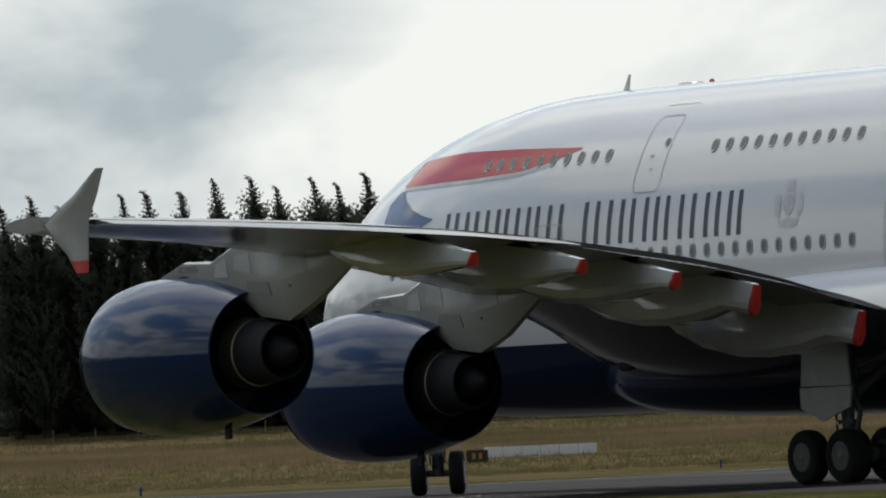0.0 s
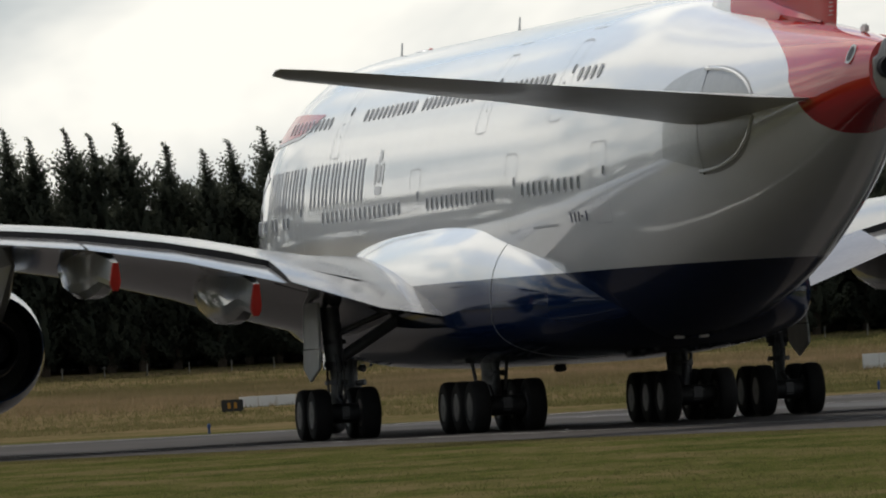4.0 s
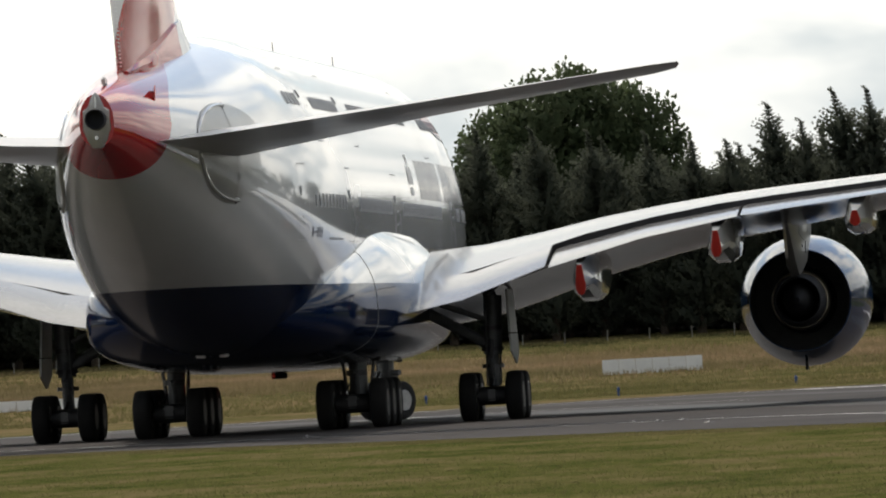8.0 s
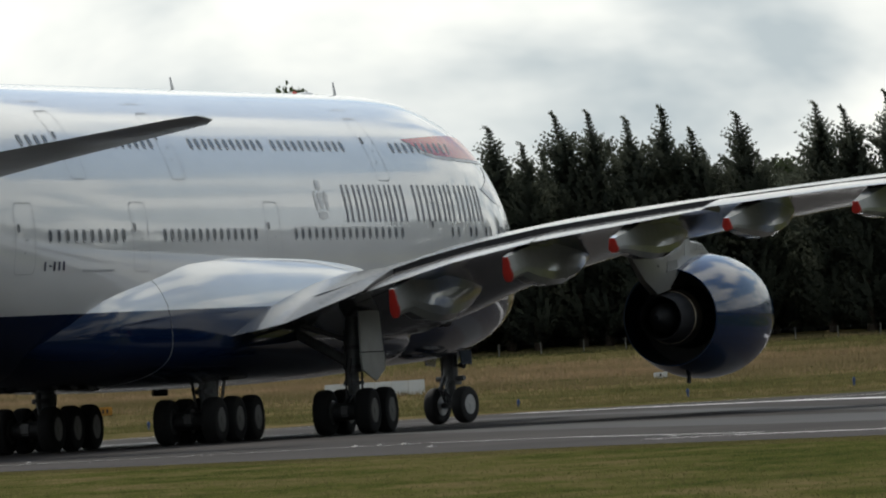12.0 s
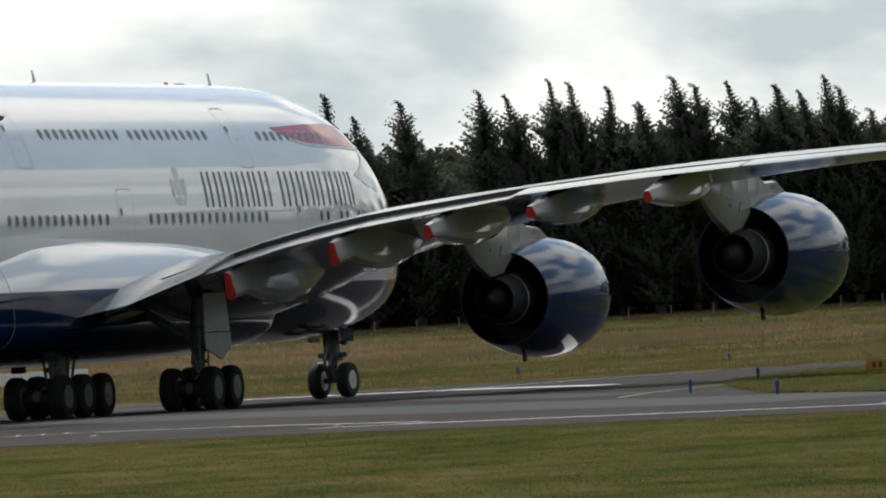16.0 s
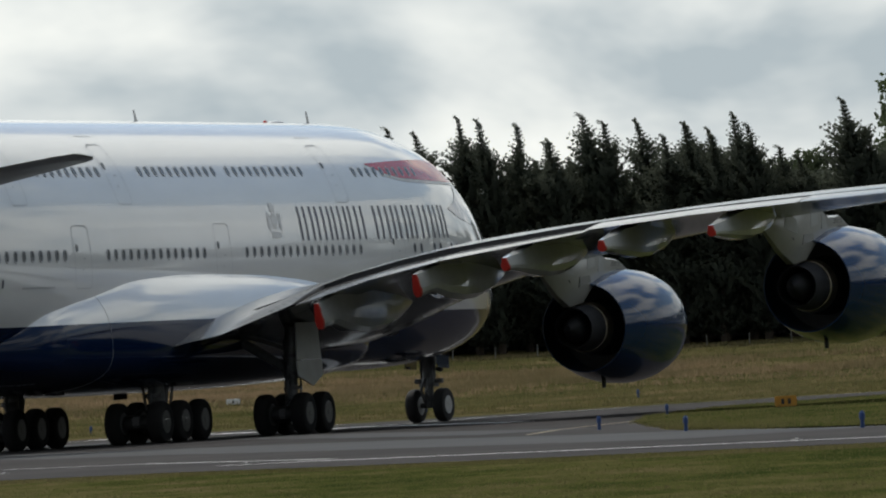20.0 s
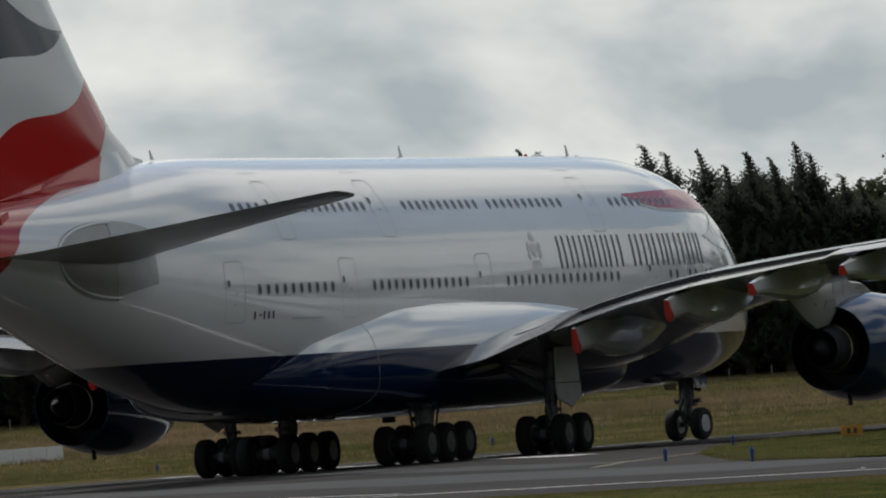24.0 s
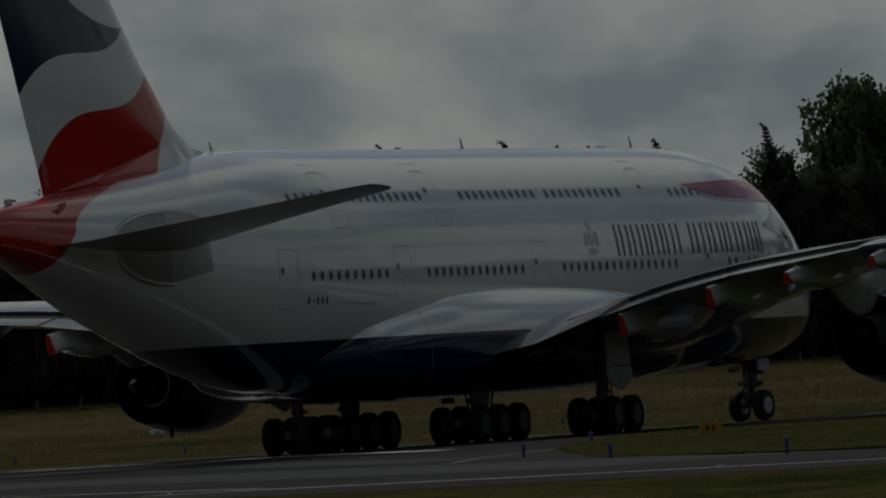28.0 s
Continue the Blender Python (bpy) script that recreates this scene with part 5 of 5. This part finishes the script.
RIGHT_TOPS = ((-0.5, 12.5), (-0.15, 12.2), (0.2, 12.0), (0.48, 11.5), (0.70, 11.4), (0.95, 13.0), (1.15, 12.2), (1.36, 13.5), (1.57, 13.5), (1.80, 13.1), (2.02, 13.5), (2.2, 12.4), (2.47, 13.0), (2.96, 13.3), (3.13, 13.0), (3.40, 13.6), (3.52, 13.4),
              (3.76, 13.1), (3.95, 12.3), (4.15, 13.4), (4.28, 13.0), (4.50, 13.0), (4.65, 12.2), (4.78, 12.7), (4.95, 12.1), (5.09, 13.0), (5.17, 12.5), (5.35, 11.4), (5.47, 10.9), (5.76, 13.4), (5.89, 12.0), (6.1, 12.6), (6.35, 12.8), (6.6, 12.4), (6.8, 12.8))
stock = [conifer(11.0, 40 + k) for k in range(7)]
rnd = random.Random(7)
used = [0] * 7


def plant(base, k, az, dist, top):
    x, y, z = sit(az, dist)
    g = (top - 1.545) * dist / 430 + 1.545 - z
    ob = base[k % len(base)]
    sc = g / 11.0
    turn, wide = rnd.choice((0, 14, -18, 25, -30)), 0.9 * sc ** 0.5 * rnd.uniform(0.9, 1.15)
    x -= LEAN[k % len(base)] * wide * math.cos(radians(turn))
    m = pose(x, y, z - 0.05, 0, 0, turn)
    if not used[k % len(base)]:
        used[k % len(base)] = 1
        ob.matrix_basis = m
        t = ob
    else:
        t = copy_thing(ob, m)
    t.scale = (wide, sc ** 0.5, sc)
    return t


k = 0
for az, top in LEFT_TOPS + RIGHT_TOPS:
    plant(stock, k, az, 430 + rnd.uniform(-1.5, 1.5), top)
    k += 1
for q in range(100):
    az = -6.9 + q * 13.8 / 99
    if 2.6 < az < 2.88:
        continue
    plant(stock, k, az + rnd.uniform(-0.05, 0.05), 434.5 + rnd.uniform(-2, 2), (11.2 if not 5.1 < az < 5.72 else 9.7) + rnd.uniform(-1.0, 0.7))
    k += 1
for az, top in ((4.79, 12.7), (4.93, 12.4), (3.93, 12.2)):
    plant(stock, k, az, 431.5, top)
    k += 1
oak = broadleaf(13.0, 3.6, 3)
for n, (az, dist, hgt, wid) in enumerate(((-0.28, 440, 13.1, 1.0), (0.10, 441, 12.2, 0.85), (6.39, 440, 13.1, 0.97), (6.46, 446, 12.8, 0.85), (6.75, 442, 13.2, 1.1), (2.72, 452, 8.6, 0.8), (5.5, 452, 9.0, 0.9), (-0.6, 443, 11.6, 0.8), (6.1, 441, 8.6, 0.6))):
    x, y, z = sit(az, dist)
    m = pose(x, y, z, 0, 0, 50 * n)
    t = oak if n == 0 else copy_thing(oak, m)
    t.matrix_basis = m
    t.scale = (wid, wid, hgt / 13.0)
# the depth of the wood behind the first rows
bm = bmesh.new()
rnd2 = random.Random(11)
for _ in range(6500):
    az = rnd2.uniform(-8.5, 8.5)
    dist = rnd2.uniform(436, 452)
    x, y, z = sit(az, dist)
    clump(bm, (x, y, z + rnd2.uniform(0, 7.0)), 0.9, 13, rnd2, size=0.6)
for _ in range(3000):
    x, y, z = sit(rnd2.uniform(-8.5, 8.5), rnd2.uniform(436, 446))
    clump(bm, (x, y, z + rnd2.uniform(0, 1.6)), 0.7, 14, rnd2, size=0.6)
tagged(part("far_wood", bm, NEEDLE, smooth=False), "dense dark foliage of the wood behind", "wood", kind="stuff")


# tree belt out of view, added to darken the low reflections on the airframe
bm = bmesh.new()
for _ in range(11000):
    az = rnd2.uniform(8.3, 180.0) * rnd2.choice((-1, 1))
    dist = rnd2.uniform(436, 448)
    a = radians(az)
    x, y = dist * math.sin(a), dist * math.cos(a)
    clump(bm, (x, y, max(0, rise(x, y)) + 13.5 * rnd2.random() ** 1.1), 1.6, 4, rnd2, size=2.6)
tagged(part("unseen_belt", bm, NEEDLE, smooth=False), "unseen belt of trees added to darken reflections", "wood", kind="stuff")


# ---- things beside the taxiway ----
def board(az, dist, top, length, height, panels):
    x, y, z = sit(az, dist)
    b = new("white_board")
    for k in range(panels):
        bm = bmesh.new()
        w = length / panels
        box(bm, -length / 2 + w * (k + 0.5), 0, top - z - height / 2, w - 0.015, 0.12, height, 0.02)
        part("panel", bm, BOARDMAT, b)
    for k in range(3):
        bm = bmesh.new()
        box(bm, (k - 1) * length * 0.4, 0.1, (top - z - height) / 2, 0.1, 0.1, top - z - height + 0.2, 0.01)
        part("post", bm, CONCRETE, b)
    b.matrix_basis = pose(x, y, z, 0, 0, 4)
    return tagged(b, "long low white board in the meadow", "board", "white boards")


board(-3.60, 392, 1.17, 4.75, 0.78, 6)
board(0.187, 395, 1.55, 4.25, 0.82, 6)


def edge_light(az, dist, hgt=0.36):
    x, y, z = sit(az, dist)
    t = new("taxiway_light")
    bm = bmesh.new()
    tube(bm, (0, 0, 0), (0, 0, hgt * 0.55), 0.05, 0.04, 10)
    part("stem", bm, BLUE, t)
    bm = bmesh.new()
    tube(bm, (0, 0, hgt * 0.5), (0, 0, hgt * 0.85), 0.065, 0.06, 12)
    tube(bm, (0, 0, hgt * 0.85), (0, 0, hgt), 0.06, 0.03, 12)
    part("lens", bm, BLUE, t, "blue lens")
    t.matrix_basis = pose(x, y, z)
    return tagged(t, "small blue taxiway edge light on a stem", "light", "blue edge lights")


def marker(az, dist, w, hgt, mat, label, bars=2):
    x, y, z = sit(az, dist)
    t = new("taxiway_sign")
    bm = bmesh.new()
    box(bm, 0, 0, 0.05 + hgt / 2, w, 0.16, hgt, 0.03)
    part("face", bm, mat, t)
    for s in (1, -1):
        bm = bmesh.new()
        box(bm, s * w * 0.35, 0, 0.07, 0.06, 0.06, 0.16, 0.01)
        part("leg", bm, DARK, t)
    for k in range(bars):
        bm = bmesh.new()
        box(bm, (k - (bars - 1) / 2) * w * 0.3, -0.085, 0.05 + hgt / 2, w * 0.14, 0.006, hgt * 0.5)
        part("marking", bm, SIGNYELLOW if mat == SIGNBLACK else SIGNBLACK, t)
    t.matrix_basis = pose(x, y, z, 0, 0, 0)
    return tagged(t, label, "sign")


for az, dist in ((-6.06, 340), (-4.14, 330), (-2.50, 360), (-1.21, 378), (-0.03, 376), (1.06, 378), (2.10, 379), (3.12, 381), (4.42, 383), (4.59, 292), (4.17, 243), (4.70, 218), (5.78, 197)):
    edge_light(az, dist)
marker(-3.99, 388, 0.9, 0.5, SIGNBLACK, "small black sign with yellow markings")
marker(5.32, 292, 0.68, 0.34, SIGNYELLOW, "small yellow taxiway sign on the island")
marker(-1.47, 392, 0.6, 0.36, SIGNYELLOW, "small yellow sign in the far meadow")
marker(1.94, 396, 0.6, 0.24, BOARDMAT, "small pale marker box in the far meadow", 1)

def inset_light(x, y):
    t = new("inset_light")
    bm = bmesh.new()
    tube(bm, (0, 0, 0.0), (0, 0, 0.015), 0.13, 0.11, 16)
    part("rim", bm, SIGNBLACK, t)
    bm = bmesh.new()
    box(bm, 0, 0, 0.022, 0.07, 0.05, 0.014, 0.005)
    part("lens", bm, BAND, t, "pale glass lens")
    t.matrix_basis = pose(x, y, 0.003)
    return tagged(t, "small pale light set into the asphalt", "light", "inset lights")


for x, y in ((1.9, 212.8), (1.4, 227.4), (0.8, 227.8), (0.2, 228.2), (7.0, 200.6), (-17.5, 251.0), (-8.2, 240.5), (16.6, 176.5)):
    inset_light(x, y)

# fence at the foot of the wood
fence = tagged(new("fence"), "thin wire fence with pale concrete posts", "fence")
bm = bmesh.new()
box(bm, 0, 0, 0.27, 0.045, 0.045, 0.54, 0.01)
post_mesh = part("post", bm, CONCRETE, fence)
first = True
for k in range(56):
    x, y, z = sit(-7.1 + 0.26 * k, 424)
    ob = post_mesh if first else new("post", post_mesh.data)
    first = False
    ob.parent = fence
    ob.matrix_basis = pose(x, y, z, 0, rnd2.uniform(-3, 3), rnd2.uniform(-8, 8))
for hgt in (0.48,):
    bm = bmesh.new()
    for k in range(55):
        a, b = sit(-7.1 + 0.26 * k, 424), sit(-7.1 + 0.26 * (k + 1), 424)
        tube(bm, (a[0], a[1], a[2] + hgt), (b[0], b[1], b[2] + hgt), 0.002, seg=4)
    part("wire", bm, STEEL, fence)


# ---- standing grass ----
def tufts(name, count, place, low, high, thin, lay, mat, seed, label):
    r = random.Random(seed)
    verts, faces = [], []
    for _ in range(count):
        x, y = place(r)
        z = rise(x, y)
        for _ in range(4):
            a, h, w = r.uniform(0, 6.28), r.uniform(low, high), r.uniform(thin, thin * 2)
            bx, by, reach = x + r.gauss(0, 0.12), y + r.gauss(0, 0.12), lay * r.uniform(0.6, 1.4)
            tip = (bx - reach * math.sin(a), by + reach * math.cos(a), z + h)
            n = len(verts)
            verts += [(bx - w * math.cos(a), by - w * math.sin(a), z), (bx + w * math.cos(a), by + w * math.sin(a), z), tip]
            faces.append((n, n + 1, n + 2))
    me = bpy.data.meshes.new(name)
    me.from_pydata(verts, [], faces)
    me.materials.append(mat)
    return tagged(new(name, me), label, "grass", kind="stuff")


edge_near, isle_n, isle_f = table(NEAR), table(ISLE_N), table(ISLE_F)


def on_verge(r):
    x = r.uniform(-32, 26)
    return x, edge_near(x)[0] + 0.25 - 7 * r.random() ** 1.6


def on_meadow(r):
    d = 376 + 50 * r.random() ** 1.4
    a = radians(r.uniform(-7.2, 7.2))
    return d * math.sin(a), d * math.cos(a)


def on_straw(r):
    """Dry patches in a band, thinning out towards +x."""
    while True:
        d = 389 + 14 * (r.random() + r.random() + r.random()) / 1.5
        a = radians(r.uniform(-7.2, 7.2))
        x, y = d * math.sin(a), d * math.cos(a)
        if noise.noise((x * 0.09, y * 0.3, 4.0)) > r.uniform(-0.6, 0.25) + 0.006 * x:
            return x, y


def on_lawn(r):
    while True:
        d = 66 * (230 / 66) ** r.random()
        a = radians(r.uniform(-6.6, 6.6))
        x, y = d * math.sin(a), d * math.cos(a)
        if y < edge_near(x)[0] - 0.1 and noise.noise((x * 0.5, y * 0.22, 0.0)) > r.uniform(-0.7, 0.5):
            return x, y


def on_isle(r):
    x = 18.3 + 18 * r.random() ** 1.3
    a, b = isle_n(x)[0], isle_f(x)[0]
    return x, a + (b - a) * r.random()


tufts("verge_grass", 26000, on_verge, 0.015, 0.05, 0.008, 0.03, BLADE, 21, "short green grass with dry tips")
tufts("lawn_grass", 38000, on_lawn, 0.008, 0.04, 0.005, 0.03, TURFBLADE, 25, "mown green grass with tufts")
tufts("meadow_grass", 42000, on_straw, 0.10, 0.3, 0.012, 0.08, STRAW, 22, "tall dry straw-coloured grass")
tufts("meadow_green", 26000, on_meadow, 0.06, 0.2, 0.012, 0.06, BLADE, 24, "green grass among the straw")
tufts("island_grass", 9000, on_isle, 0.05, 0.17, 0.008, 0.05, BLADE, 23, "short grass on the island")



# ---- motion ----
def motions():
    rows = []
    for t, x, y, h in TAXI:
        rows.append((t, pose(x, y, 0, 0, 0, 90 - h)))
    walk(plane, rows)
    # the beacon turns once in 2.7 s
    walk(beacon, [(0.5 * k, pose(*BEACON_AT, 0, 0, -157.1 + (0.5 * k - 22.0) * 360 / 2.7)) for k in range(57)])
    # rolling wheels and the steered nose gear
    tt = [k / 7.5 for k in range(211)]
    cols = list(zip(*TAXI))

    def curve(c):
        # smooth cubic through the rows
        xs, vs = cols[0], cols[c]
        g = np.gradient(np.array(vs), np.array(xs))
        out = []
        for t in tt:
            i = min(len(xs) - 2, max(0, int(np.searchsorted(xs, t, side="right")) - 1))
            d = xs[i + 1] - xs[i]
            u = (t - xs[i]) / d
            out.append(vs[i] * (2 * u ** 3 - 3 * u * u + 1) + vs[i + 1] * (3 * u * u - 2 * u ** 3) + d * (g[i] * (u ** 3 - 2 * u * u + u) + g[i + 1] * (u ** 3 - u * u)))
        return out

    px, py, ph = curve(1), curve(2), curve(3)

    def at(k, x, y):
        a = radians(ph[k])
        s, c = math.sin(a), math.cos(a)
        return Vector((px[k] + (x + OX) * s - y * c, py[k] + (x + OX) * c + y * s))

    steer = []
    for k in range(len(tt)):
        i, j = max(0, k - 2), min(len(tt) - 1, k + 2)
        v = at(j, NX, 0) - at(i, NX, 0)
        d = math.degrees(math.atan2(v.x, v.y)) - ph[k]
        steer.append(max(-50, min(50, d)))
    walk(nose_leg, [(t, pose(NX + OX, 0, 0, 0, 0, -d)) for t, d in zip(tt, steer)])
    for ob, x, y, r, nose in WHEELS:
        run = [0.0] + list(accumulate((at(k + 1, x, y) - at(k, x, y)).length for k in range(len(tt) - 1)))
        out = []
        for t, q, d in zip(tt, run, steer):
            roll = Matrix.Rotation(q / r, 4, "Y")
            if nose:
                m = Matrix.Translation((NX + OX, 0, r)) @ Matrix.Rotation(radians(-d), 4, "Z") @ Matrix.Translation((0, y, 0)) @ roll
            else:
                m = Matrix.Translation((x + OX, y, r)) @ roll
            out.append((t, m))
        walk(ob, out)


motions()
